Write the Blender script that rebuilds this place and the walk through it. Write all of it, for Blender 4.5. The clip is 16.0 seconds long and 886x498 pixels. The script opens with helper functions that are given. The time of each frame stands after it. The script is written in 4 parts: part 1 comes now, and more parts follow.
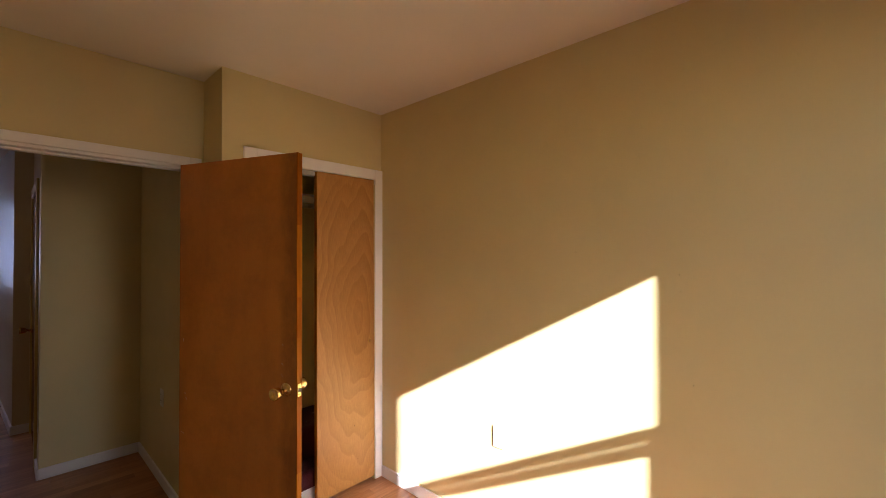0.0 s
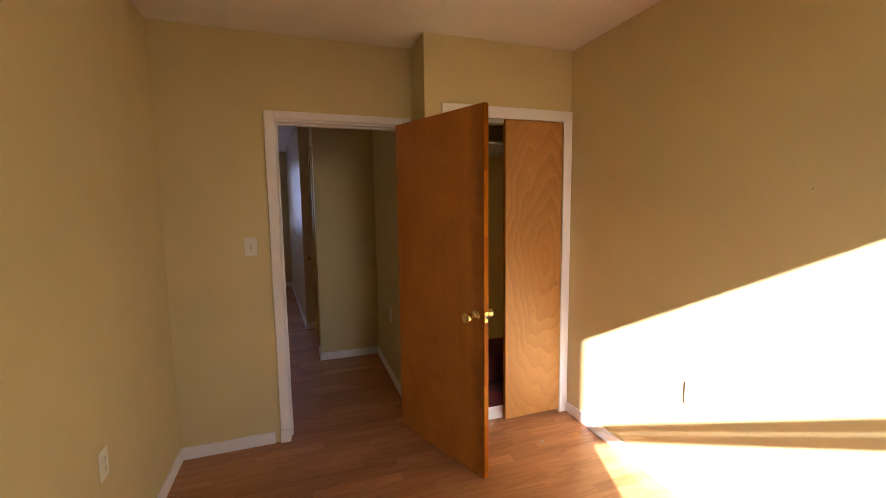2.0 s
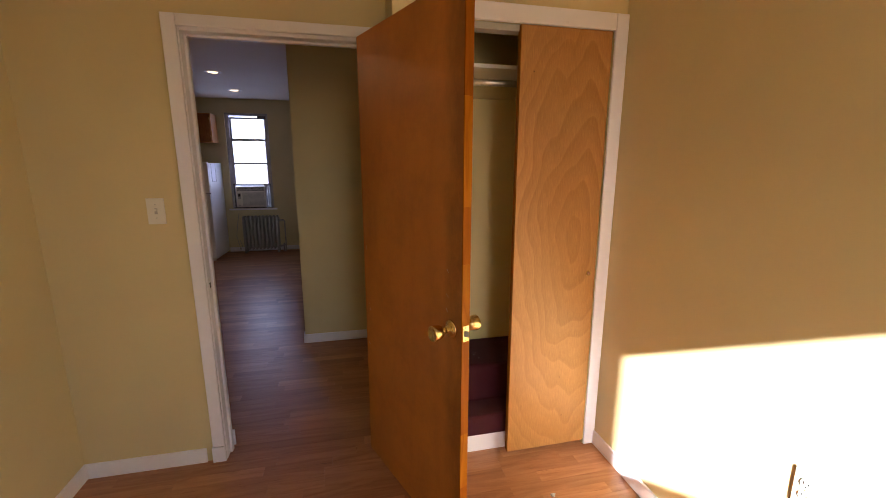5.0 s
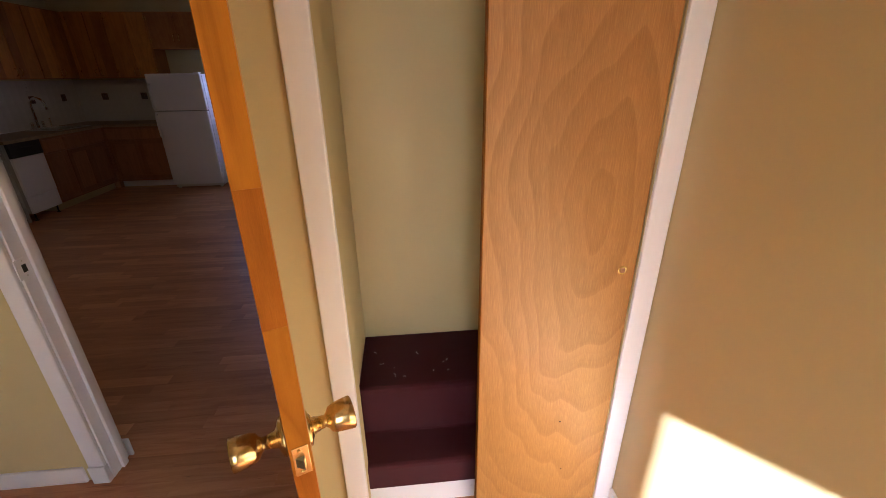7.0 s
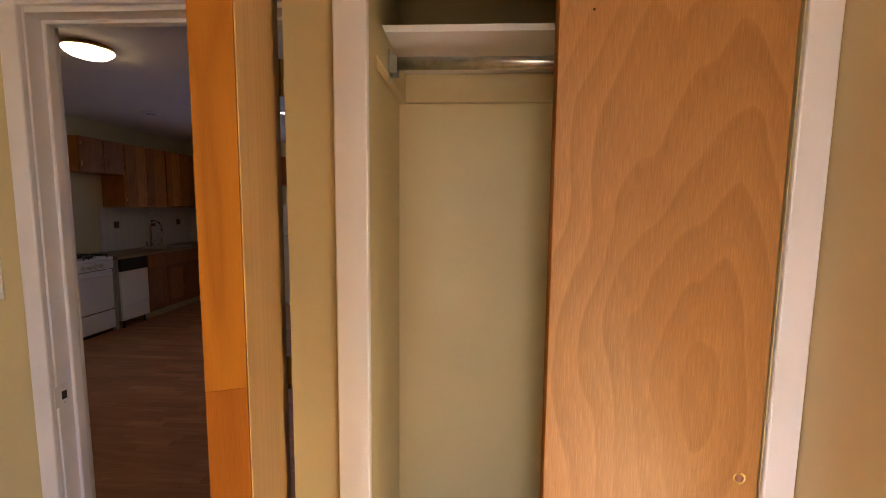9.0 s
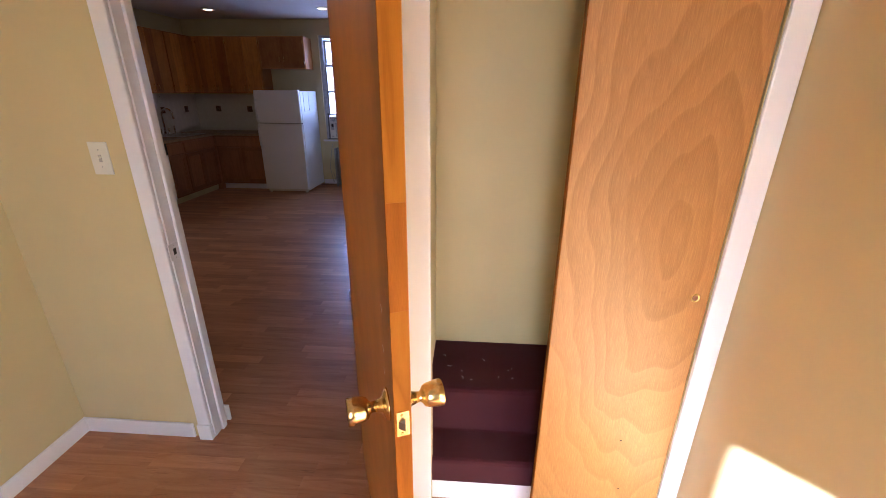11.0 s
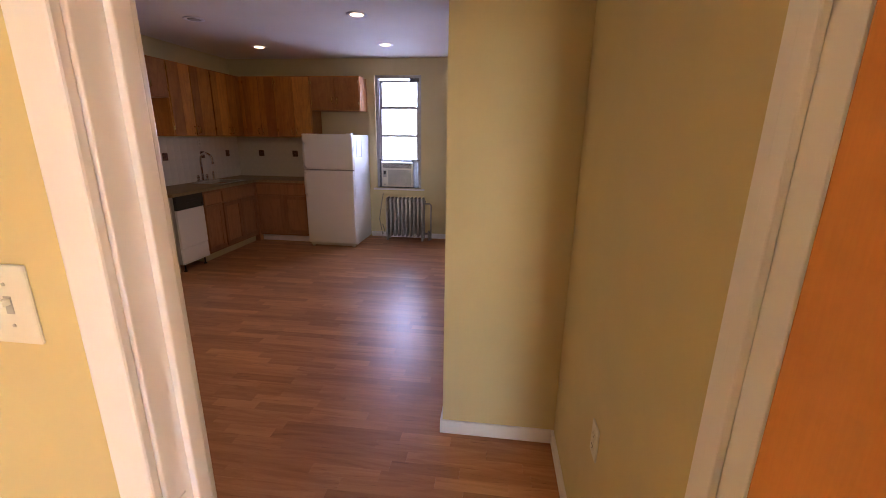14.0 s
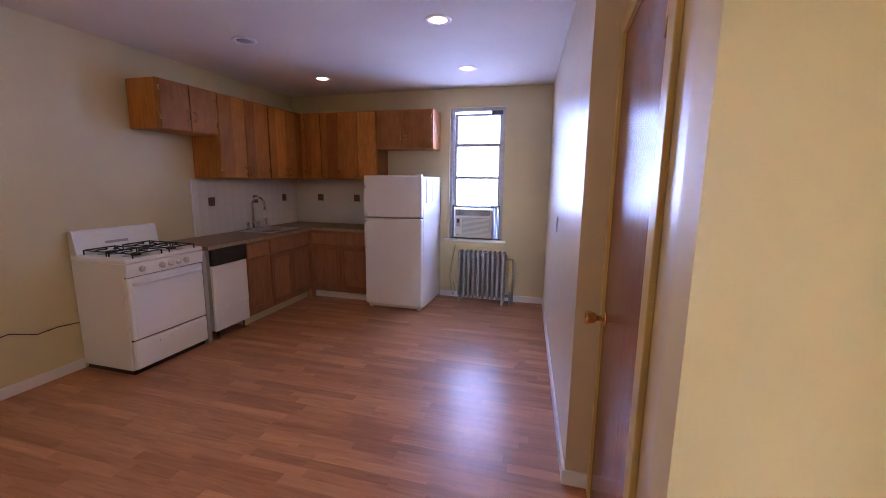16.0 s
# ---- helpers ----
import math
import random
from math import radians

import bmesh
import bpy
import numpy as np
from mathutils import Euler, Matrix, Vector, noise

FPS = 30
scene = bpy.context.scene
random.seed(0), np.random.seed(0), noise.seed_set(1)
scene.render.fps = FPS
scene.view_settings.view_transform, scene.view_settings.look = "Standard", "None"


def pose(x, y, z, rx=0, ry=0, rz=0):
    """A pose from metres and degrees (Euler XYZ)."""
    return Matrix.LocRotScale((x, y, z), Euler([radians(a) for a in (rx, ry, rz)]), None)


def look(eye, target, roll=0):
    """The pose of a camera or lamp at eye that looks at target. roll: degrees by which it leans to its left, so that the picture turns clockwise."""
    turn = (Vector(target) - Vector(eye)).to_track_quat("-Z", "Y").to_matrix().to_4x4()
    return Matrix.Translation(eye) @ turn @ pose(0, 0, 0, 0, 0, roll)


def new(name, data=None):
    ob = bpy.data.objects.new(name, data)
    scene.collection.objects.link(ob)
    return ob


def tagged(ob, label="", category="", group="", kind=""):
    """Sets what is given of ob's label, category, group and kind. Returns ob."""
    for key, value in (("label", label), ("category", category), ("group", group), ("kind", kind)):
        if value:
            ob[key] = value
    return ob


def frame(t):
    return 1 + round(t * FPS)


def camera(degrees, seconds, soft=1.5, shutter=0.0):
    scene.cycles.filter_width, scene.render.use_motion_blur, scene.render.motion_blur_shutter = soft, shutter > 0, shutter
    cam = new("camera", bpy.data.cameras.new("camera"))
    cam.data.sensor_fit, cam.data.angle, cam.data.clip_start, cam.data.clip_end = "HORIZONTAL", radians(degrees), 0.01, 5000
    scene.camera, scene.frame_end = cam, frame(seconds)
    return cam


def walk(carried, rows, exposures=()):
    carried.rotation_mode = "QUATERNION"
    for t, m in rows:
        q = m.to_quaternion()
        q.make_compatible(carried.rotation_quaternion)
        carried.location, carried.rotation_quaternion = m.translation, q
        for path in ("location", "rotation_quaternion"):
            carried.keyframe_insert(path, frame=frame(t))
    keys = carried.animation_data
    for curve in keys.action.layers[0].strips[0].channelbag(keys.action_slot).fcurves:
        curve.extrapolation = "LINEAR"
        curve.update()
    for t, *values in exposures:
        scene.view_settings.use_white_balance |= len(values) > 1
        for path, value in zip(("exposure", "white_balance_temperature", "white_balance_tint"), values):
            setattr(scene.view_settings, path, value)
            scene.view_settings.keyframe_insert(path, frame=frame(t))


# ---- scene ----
cam = camera(94.5, 16.0, soft=0.9)
PATH = [
    (0, (0.724, -2.614, 1.565), (2.183, -1.246, 1.589), -0.1),
    (0.5, (0.65, -2.693, 1.553), (1.968, -1.189, 1.564), -0.2),
    (1, (0.693, -2.731, 1.541), (1.801, -1.066, 1.533), -0.3),
    (1.5, (0.745, -2.74, 1.536), (1.584, -0.925, 1.479), -0.6),
    (2, (0.754, -2.751, 1.529), (1.404, -0.872, 1.316), -0.7),
    (2.5, (0.766, -2.755, 1.522), (1.304, -0.865, 1.149), -0.7),
    (3, (0.817, -2.759, 1.52), (1.315, -0.859, 1.144), -0.6),
    (3.5, (0.886, -2.704, 1.506), (1.366, -0.8, 1.127), -0.4),
    (4, (0.999, -2.527, 1.504), (1.479, -0.624, 1.114), -0.3),
    (4.2, (1.063, -2.436, 1.502), (1.537, -0.533, 1.108), -0.3),
    (6.3, (1.677, -1.513, 1.486), (2.024, 0.406, 1.046), 0.0),
    (6.5, (1.744, -1.437, 1.496), (2.065, 0.471, 0.988), -0.3),
    (7, (1.848, -1.283, 1.481), (2.022, 0.548, 0.695), -0.7),
    (7.5, (1.875, -1.183, 1.467), (1.929, 0.64, 0.645), -0.6),
    (8, (1.877, -1.139, 1.48), (1.832, 0.745, 0.81), -0.2),
    (8.5, (1.875, -1.12, 1.502), (1.778, 0.849, 1.168), 0.3),
    (8.7, (1.874, -1.121, 1.515), (1.769, 0.866, 1.312), 0.5),
    (10.8, (1.812, -1.378, 1.532), (1.692, 0.546, 0.997), 0.6),
    (11, (1.78, -1.41, 1.521), (1.663, 0.454, 0.806), 0.5),
    (11.5, (1.664, -1.495, 1.487), (1.56, 0.217, 0.459), 0.4),
    (12, (1.544, -1.475, 1.457), (1.45, 0.143, 0.284), 0.3),
    (12.5, (1.414, -1.295, 1.45), (1.328, 0.319, 0.272), 0.4),
    (13, (1.293, -1.064, 1.473), (1.171, 0.591, 0.357), 0.6),
    (13.5, (1.172, -0.761, 1.495), (0.974, 1.02, 0.606), 0.8),
    (14, (1.103, -0.444, 1.518), (0.868, 1.47, 0.987), 0.8),
    (14.5, (1.061, -0.171, 1.492), (0.784, 1.767, 1.086), 0.7),
    (15, (0.947, 0.147, 1.49), (0.576, 2.072, 1.096), 0.8),
    (15.5, (0.815, 0.41, 1.488), (0.409, 2.334, 1.121), 0.9),
    (16, (0.666, 0.635, 1.487), (0.135, 2.534, 1.153), 0.6),
]
walk(cam, [(t, look(eye, target, roll)) for t, eye, target, roll in PATH],
     exposures=[(0, 2.92, 6100, 10), (1.5, 3.15, 6350, 10), (4, 3.28, 6350, 10), (6.5, 3.40, 5700, 10), (7.5, 3.60, 5350, 9), (8.5, 3.60, 5700, 9),
                (11, 4.20, 4950, 9), (12, 4.48, 5100, 10), (12.5, 4.64, 5350, 10), (13.5, 4.95, 5800, 11), (14, 5.0, 6150, 11), (14.5, 5.32, 6700, 12), (15, 5.44, 5750, 13), (16, 5.45, 5250, 15)])

# ---- light ----
SUN_DIR = Vector((0.385, 1.0, -0.546))
world = bpy.data.worlds.new("sky")
scene.world = world
world.use_nodes = True
wn = world.node_tree
sky = wn.nodes.new("ShaderNodeTexSky")
sky.sky_type = "NISHITA"
sky.sun_disc = False
sky.sun_elevation = radians(27.0)
sky.sun_rotation = radians(201)
wn.links.new(sky.outputs[0], wn.nodes["Background"].inputs[0])
wn.nodes["Background"].inputs[1].default_value = 0.075
sun = new("sun", bpy.data.lights.new("sun", "SUN"))
sun.data.energy = 5.0
sun.data.angle = radians(0.55)
sun.data.color = (1.0, 0.975, 0.965)
sun.matrix_world = look((0, 0, 10), Vector((0, 0, 10)) + SUN_DIR)
WIN_Y = -3.62          # bedroom window's sash plane

win_light = new("window_skylight", bpy.data.lights.new("window_skylight", "AREA"))
win_light.data.shape, win_light.data.size, win_light.data.size_y = "RECTANGLE", 0.68, 1.5
win_light.data.energy, win_light.data.color = 0.3, (0.92, 0.95, 1.0)
win_light.data.spread = radians(150)
win_light.matrix_world = look((1.68, -3.80, 1.55), (1.60, 0, -1.2))

# ---- materials ----
def mat(name, rough=0.6, metal=0.0, base=(0.5, 0.5, 0.5), spec=0.5):
    m = bpy.data.materials.new(name)
    m.use_nodes = True
    b = m.node_tree.nodes["Principled BSDF"]
    b.inputs["Base Color"].default_value = (*base, 1)
    b.inputs["Roughness"].default_value = rough
    b.inputs["Metallic"].default_value = metal
    b.inputs["Specular IOR Level"].default_value = spec
    return m, m.node_tree, b


def nd(nt, kind, **kw):
    n = nt.nodes.new(kind)
    for k, v in kw.items():
        n.inputs[k.replace("_", " ")].default_value = v
    return n


def ramp(nt, fac, stops):
    r = nt.nodes.new("ShaderNodeValToRGB")
    el = r.color_ramp.elements
    while len(el) < len(stops):
        el.new(0.5)
    for e, (p, c) in zip(el, stops):
        e.position, e.color = p, (*c, 1)
    nt.links.new(fac, r.inputs[0])
    return r.outputs[0]


def mix(nt, fac, a, b, mode="MIX"):
    n = nt.nodes.new("ShaderNodeMix")
    n.data_type, n.blend_type = "RGBA", mode
    for sock, v in ((n.inputs[0], fac), (n.inputs[6], a), (n.inputs[7], b)):
        if hasattr(v, "links"):
            nt.links.new(v, sock)
        else:
            sock.default_value = v if isinstance(v, float) else (*v, 1)
    return n.outputs[2]


def coords(nt, scale=(1, 1, 1), rot=(0, 0, 0), space="Object"):
    if space == "World":
        src = nt.nodes.new("ShaderNodeNewGeometry").outputs["Position"]
    else:
        src = nt.nodes.new("ShaderNodeTexCoord").outputs["Object"]
    m = nt.nodes.new("ShaderNodeMapping")
    m.inputs["Scale"].default_value = scale
    m.inputs["Rotation"].default_value = rot
    nt.links.new(src, m.inputs[0])
    return m.outputs[0]


def bump(nt, b, height, strength, dist=0.002):
    n = nd(nt, "ShaderNodeBump", Strength=strength, Distance=dist)
    nt.links.new(height, n.inputs["Height"])
    nt.links.new(n.outputs[0], b.inputs["Normal"])
    return n


def noise_tex(nt, vec, scale, detail=4.0, rough=0.55, dist=0.0):
    n = nd(nt, "ShaderNodeTexNoise", Scale=scale, Detail=detail, Roughness=rough, Distortion=dist)
    nt.links.new(vec, n.inputs["Vector"])
    return n.outputs[0]


def paint(name, base, rough=0.5, blotch=0.06, orange=0.12, spec=0.5):
    """Rolled wall paint: faint blotches, roller stipple."""
    m, nt, b = mat(name, rough, 0, base, spec)
    v = coords(nt, space="World")
    big = noise_tex(nt, v, 1.7, 3)
    lo = tuple(c * (1 - blotch) for c in base)
    hi = tuple(min(1, c * (1 + blotch)) for c in base)
    nt.links.new(ramp(nt, big, [(0.3, lo), (0.7, hi)]), b.inputs["Base Color"])
    fine = noise_tex(nt, v, 260, 2)
    bump(nt, b, fine, orange, 0.001)
    rr = nd(nt, "ShaderNodeMapRange")
    rr.inputs[3].default_value, rr.inputs[4].default_value = rough - 0.06, rough + 0.08
    nt.links.new(noise_tex(nt, v, 9, 3), rr.inputs[0])
    nt.links.new(rr.outputs[0], b.inputs["Roughness"])
    return m


def wood(name, dark, light, scale=1.0, rough=0.4, stretch=0.12, rings=9.0, soft=2.0, lines=0.5, fibre=0.3, spec=0.5, grime=0.0, pieces=0.0):
    """Veneer, grain upright. rings: contour lines of the figure; stretch: how drawn out they are;
    lines, fibre: strength of figure and pores; pieces: tone steps from piece to piece."""
    m, nt, b = mat(name, rough, 0, light, spec)
    v = coords(nt, (scale, scale, scale * stretch))
    if pieces:
        rnd = nt.nodes.new("ShaderNodeObjectInfo").outputs["Random"]
        off = nd(nt, "ShaderNodeVectorMath")
        off.operation = "MULTIPLY_ADD"
        nt.links.new(rnd, off.inputs[0])
        off.inputs[1].default_value = (31, 17, 23)
        nt.links.new(v, off.inputs[2])
        v = off.outputs[0]
    warp = noise_tex(nt, v, 2.2, soft, 0.45, 0.25)
    w = nd(nt, "ShaderNodeMath")
    w.operation = "MULTIPLY"
    w.inputs[1].default_value = rings
    nt.links.new(warp, w.inputs[0])
    f = nd(nt, "ShaderNodeMath")
    f.operation = "FRACT"
    nt.links.new(w.outputs[0], f.inputs[0])
    mid = tuple((a + c) / 2 for a, c in zip(dark, light))
    fig = ramp(nt, f.outputs[0], [(0.0, dark), (0.18, mid), (0.6, light), (0.88, mid), (1.0, dark)])
    col = mix(nt, lines, mid, fig)
    fib = noise_tex(nt, coords(nt, (scale * 30, scale * 30, scale * 1.1)), 9, 5, 0.6)
    col = mix(nt, fibre, col, ramp(nt, fib, [(0.3, dark), (0.68, light)]))
    big = noise_tex(nt, coords(nt, (1, 1, 0.5)), 1.6, 3)
    col = mix(nt, 0.4, col, ramp(nt, big, [(0.3, (0.68, 0.64, 0.6)), (0.7, (1, 1, 1))]), "MULTIPLY")
    if pieces:
        col = mix(nt, pieces, col, ramp(nt, rnd, [(0.0, (0.48, 0.40, 0.34)), (0.5, (0.95, 0.9, 0.85)), (1.0, (1.3, 1.32, 1.32))]), "MULTIPLY")
    if grime:
        g = noise_tex(nt, coords(nt), 5.0, 5, 0.7)
        col = mix(nt, grime, col, ramp(nt, g, [(0.42, (1, 1, 1)), (0.72, (0.35, 0.28, 0.22))]), "MULTIPLY")
    nt.links.new(col, b.inputs["Base Color"])
    rr = nd(nt, "ShaderNodeMapRange")
    rr.inputs[3].default_value, rr.inputs[4].default_value = rough - 0.06, rough + 0.12
    nt.links.new(big, rr.inputs[0])
    nt.links.new(rr.outputs[0], b.inputs["Roughness"])
    bump(nt, b, fib, 0.06, 0.0005)
    return m


def lauan(name, dark, light):
    """Rotary-cut plywood face: long nested ovals and arches, pale pore flecks."""
    m, nt, b = mat(name, 0.34, 0, light)
    src = nt.nodes.new("ShaderNodeTexCoord").outputs["Object"]
    mp = nt.nodes.new("ShaderNodeMapping")
    mp.inputs["Location"].default_value = (-0.62, 0.0, -2.55)
    mp.inputs["Scale"].default_value = (6.4, 1.0, 2.3)
    nt.links.new(src, mp.inputs[0])
    ln = nd(nt, "ShaderNodeVectorMath")
    ln.operation = "LENGTH"
    nt.links.new(mp.outputs[0], ln.inputs[0])
    warp = noise_tex(nt, coords(nt, (3.6, 1.0, 1.5)), 1.5, 1.6, 0.45, 0.25)
    k = nd(nt, "ShaderNodeMath")
    k.operation = "MULTIPLY_ADD"
    k.inputs[1].default_value = 1.1
    nt.links.new(warp, k.inputs[0])
    nt.links.new(ln.outputs["Value"], k.inputs[2])
    jit = noise_tex(nt, coords(nt, (22, 1.0, 4)), 1.6, 3, 0.6)
    k2 = nd(nt, "ShaderNodeMath")
    k2.operation = "MULTIPLY_ADD"
    k2.inputs[1].default_value = 0.018
    nt.links.new(jit, k2.inputs[0])
    nt.links.new(k.outputs[0], k2.inputs[2])
    n = nd(nt, "ShaderNodeMath")
    n.operation = "MULTIPLY"
    n.inputs[1].default_value = 3.3
    nt.links.new(k2.outputs[0], n.inputs[0])
    f = nd(nt, "ShaderNodeMath")
    f.operation = "FRACT"
    nt.links.new(n.outputs[0], f.inputs[0])
    mid = tuple(0.42 * p + 0.58 * q for p, q in zip(dark, light))
    late = tuple(0.75 * p + 0.25 * q for p, q in zip(dark, mid))
    fig = ramp(nt, f.outputs[0], [(0.0, light), (0.55, mid), (0.88, late), (0.97, mid), (1.0, light)])
    n3 = nd(nt, "ShaderNodeMath")
    n3.operation = "MULTIPLY"
    n3.inputs[1].default_value = 3.0
    nt.links.new(n.outputs[0], n3.inputs[0])
    f3 = nd(nt, "ShaderNodeMath")
    f3.operation = "FRACT"
    nt.links.new(n3.outputs[0], f3.inputs[0])
    fig = mix(nt, 0.2, fig, ramp(nt, f3.outputs[0], [(0.0, light), (0.7, mid), (0.9, late), (1.0, light)]))
    band = noise_tex(nt, coords(nt, (2.5, 1.0, 0.8)), 1.7, 2)
    fade = nd(nt, "ShaderNodeMapRange")
    fade.inputs[1].default_value, fade.inputs[2].default_value = 0.35, 0.65
    fade.inputs[3].default_value, fade.inputs[4].default_value = 0.30, 0.85
    nt.links.new(band, fade.inputs[0])
    col = mix(nt, fade.outputs[0], mid, fig)
    pore = noise_tex(nt, coords(nt, (150, 1.0, 7)), 2.6, 4, 0.65)
    col = mix(nt, 0.42, col, ramp(nt, pore, [(0.34, tuple(0.72 * c for c in mid)), (0.5, mid), (0.68, tuple(1.12 * c for c in light))]))
    tone = noise_tex(nt, coords(nt, (1.6, 1.0, 0.7)), 1.5, 3)
    col = mix(nt, 0.5, col, ramp(nt, tone, [(0.3, (0.72, 0.66, 0.62)), (0.7, (1, 1, 1))]), "MULTIPLY")
    nt.links.new(col, b.inputs["Base Color"])
    rr = nd(nt, "ShaderNodeMapRange")
    rr.inputs[3].default_value, rr.inputs[4].default_value = 0.28, 0.48
    nt.links.new(tone, rr.inputs[0])
    nt.links.new(rr.outputs[0], b.inputs["Roughness"])
    bump(nt, b, pore, 0.08, 0.0004)
    return m


def laminate(name, per_object):
    """Three-strip laminate; each strip has its own tone and its own stretch of grain."""
    m, nt, b = mat(name, 0.3)
    if per_object:
        rnd = nt.nodes.new("ShaderNodeObjectInfo").outputs["Random"]
    else:
        rnd = nt.nodes.new("ShaderNodeNewGeometry").outputs["Random Per Island"]
    v = coords(nt, (0.5, 5, 1), space="World")
    off = nd(nt, "ShaderNodeVectorMath")
    off.operation = "ADD"
    comb = nt.nodes.new("ShaderNodeCombineXYZ")
    k = nd(nt, "ShaderNodeMath")
    k.operation = "MULTIPLY"
    k.inputs[1].default_value = 37.0
    nt.links.new(rnd, k.inputs[0])
    nt.links.new(k.outputs[0], comb.inputs[0])
    nt.links.new(k.outputs[0], comb.inputs[1])
    nt.links.new(v, off.inputs[0])
    nt.links.new(comb.outputs[0], off.inputs[1])
    g = noise_tex(nt, off.outputs[0], 3.0, 4, 0.55, 2.2)
    grain = ramp(nt, g, [(0.3, (0.36, 0.146, 0.058)), (0.5, (0.445, 0.197, 0.086)), (0.72, (0.515, 0.247, 0.116))])
    tone = ramp(nt, rnd, [(0.0, (0.72, 0.66, 0.61)), (0.3, (0.88, 0.86, 0.83)), (0.75, (0.98, 0.98, 0.98)), (1.0, (1.20, 1.26, 1.28))])
    col = mix(nt, 1.0, grain, tone, "MULTIPLY")
    pore = noise_tex(nt, coords(nt, (6, 220, 1), space="World"), 4, 3, 0.7)
    col = mix(nt, 0.32, col, ramp(nt, pore, [(0.35, (0.62, 0.55, 0.5)), (0.55, (1, 1, 1))]), "MULTIPLY")
    fleck = nd(nt, "ShaderNodeVectorMath")
    fleck.operation = "MULTIPLY"
    fleck.inputs[1].default_value = (3.2, 4.5, 1)
    nt.links.new(off.outputs[0], fleck.inputs[0])
    knot = noise_tex(nt, fleck.outputs[0], 2.0, 5, 0.7, 1.6)
    col = mix(nt, 0.75, col, ramp(nt, knot, [(0.60, (1, 1, 1)), (0.72, (0.42, 0.33, 0.27))]), "MULTIPLY")
    nt.links.new(col, b.inputs["Base Color"])
    rr = nd(nt, "ShaderNodeMapRange")
    rr.inputs[3].default_value, rr.inputs[4].default_value = 0.26, 0.42
    nt.links.new(noise_tex(nt, coords(nt, space="World"), 2.5, 4), rr.inputs[0])
    nt.links.new(rr.outputs[0], b.inputs["Roughness"])
    bump(nt, b, pore, 0.08, 0.0004)
    return m


def plain(name, base, rough, metal=0.0, spec=0.5, var=0.08, scale=14.0, bmp=0.0, bscale=200.0):
    m, nt, b = mat(name, rough, metal, base, spec)
    v = coords(nt)
    nt.links.new(ramp(nt, noise_tex(nt, v, scale, 4), [(0.3, tuple(c * (1 - var) for c in base)), (0.7, tuple(min(1.0, c * (1 + var)) for c in base))]), b.inputs["Base Color"])
    rr = nd(nt, "ShaderNodeMapRange")
    rr.inputs[3].default_value, rr.inputs[4].default_value = max(0.03, rough - 0.08), min(1, rough + 0.1)
    nt.links.new(noise_tex(nt, v, scale * 2.3, 3), rr.inputs[0])
    nt.links.new(rr.outputs[0], b.inputs["Roughness"])
    if bmp:
        bump(nt, b, noise_tex(nt, v, bscale, 2), bmp, 0.001)
    return m


def emit(name, color, strength):
    m = bpy.data.materials.new(name)
    m.use_nodes = True
    nt = m.node_tree
    e = nt.nodes.new("ShaderNodeEmission")
    e.inputs[0].default_value, e.inputs[1].default_value = (*color, 1), strength
    nt.links.new(e.outputs[0], nt.nodes["Material Output"].inputs[0])
    return m


M_WALL = paint("khaki_wall_paint", (0.64, 0.53, 0.285), 0.5, 0.05)
M_KWALL = paint("beige_kitchen_paint", (0.66, 0.575, 0.345), 0.5, 0.05)
M_YTRIM = paint("ochre_trim_paint", (0.55, 0.40, 0.13), 0.32, 0.05, 0.05)
M_GLOSSWALL = paint("satin_beige_paint", (0.62, 0.51, 0.35), 0.34, 0.03, 0.0)
M_CEIL = paint("white_ceiling_paint", (0.76, 0.70, 0.64), 0.85, 0.03, 0.2)
M_TRIM = paint("white_trim_enamel", (0.82, 0.80, 0.85), 0.3, 0.03, 0.06)
M_DOOR = wood("stained_door_veneer", (0.38, 0.120, 0.017), (0.63, 0.240, 0.038), 1.3, 0.40, 0.16, 4.0, 3.0, 0.28, 0.14, grime=0.34)


def hand_grime(m):
    """Dark smudges by the latch edge of a door leaf."""
    nt = m.node_tree
    b = nt.nodes["Principled BSDF"]
    col = b.inputs["Base Color"].links[0].from_socket
    sep = nt.nodes.new("ShaderNodeSeparateXYZ")
    nt.links.new(nt.nodes.new("ShaderNodeTexCoord").outputs["Object"], sep.inputs[0])
    fx = nd(nt, "ShaderNodeMapRange")
    fx.inputs[1].default_value, fx.inputs[2].default_value = -0.61, -0.76
    nt.links.new(sep.outputs[0], fx.inputs[0])
    n = noise_tex(nt, coords(nt, (1, 1, 0.45)), 9.0, 5, 0.65)
    k = nd(nt, "ShaderNodeMath")
    k.operation = "MULTIPLY"
    nt.links.new(fx.outputs[0], k.inputs[0])
    nt.links.new(n, k.inputs[1])
    out = mix(nt, 0.6, col, ramp(nt, k.outputs[0], [(0.20, (1, 1, 1)), (0.48, (0.26, 0.22, 0.20))]), "MULTIPLY")
    nt.links.new(out, b.inputs["Base Color"])


hand_grime(M_DOOR)


def wavy(m, scale, strength):
    """Uneven varnish that breaks up the reflections."""
    nt = m.node_tree
    b = nt.nodes["Principled BSDF"]
    fine = b.inputs["Normal"].links[0].from_node
    n = nd(nt, "ShaderNodeBump", Strength=strength, Distance=0.01)
    nt.links.new(noise_tex(nt, coords(nt, (1, 1, 0.3)), scale, 3, 0.55), n.inputs["Height"])
    nt.links.new(n.outputs[0], fine.inputs["Normal"])


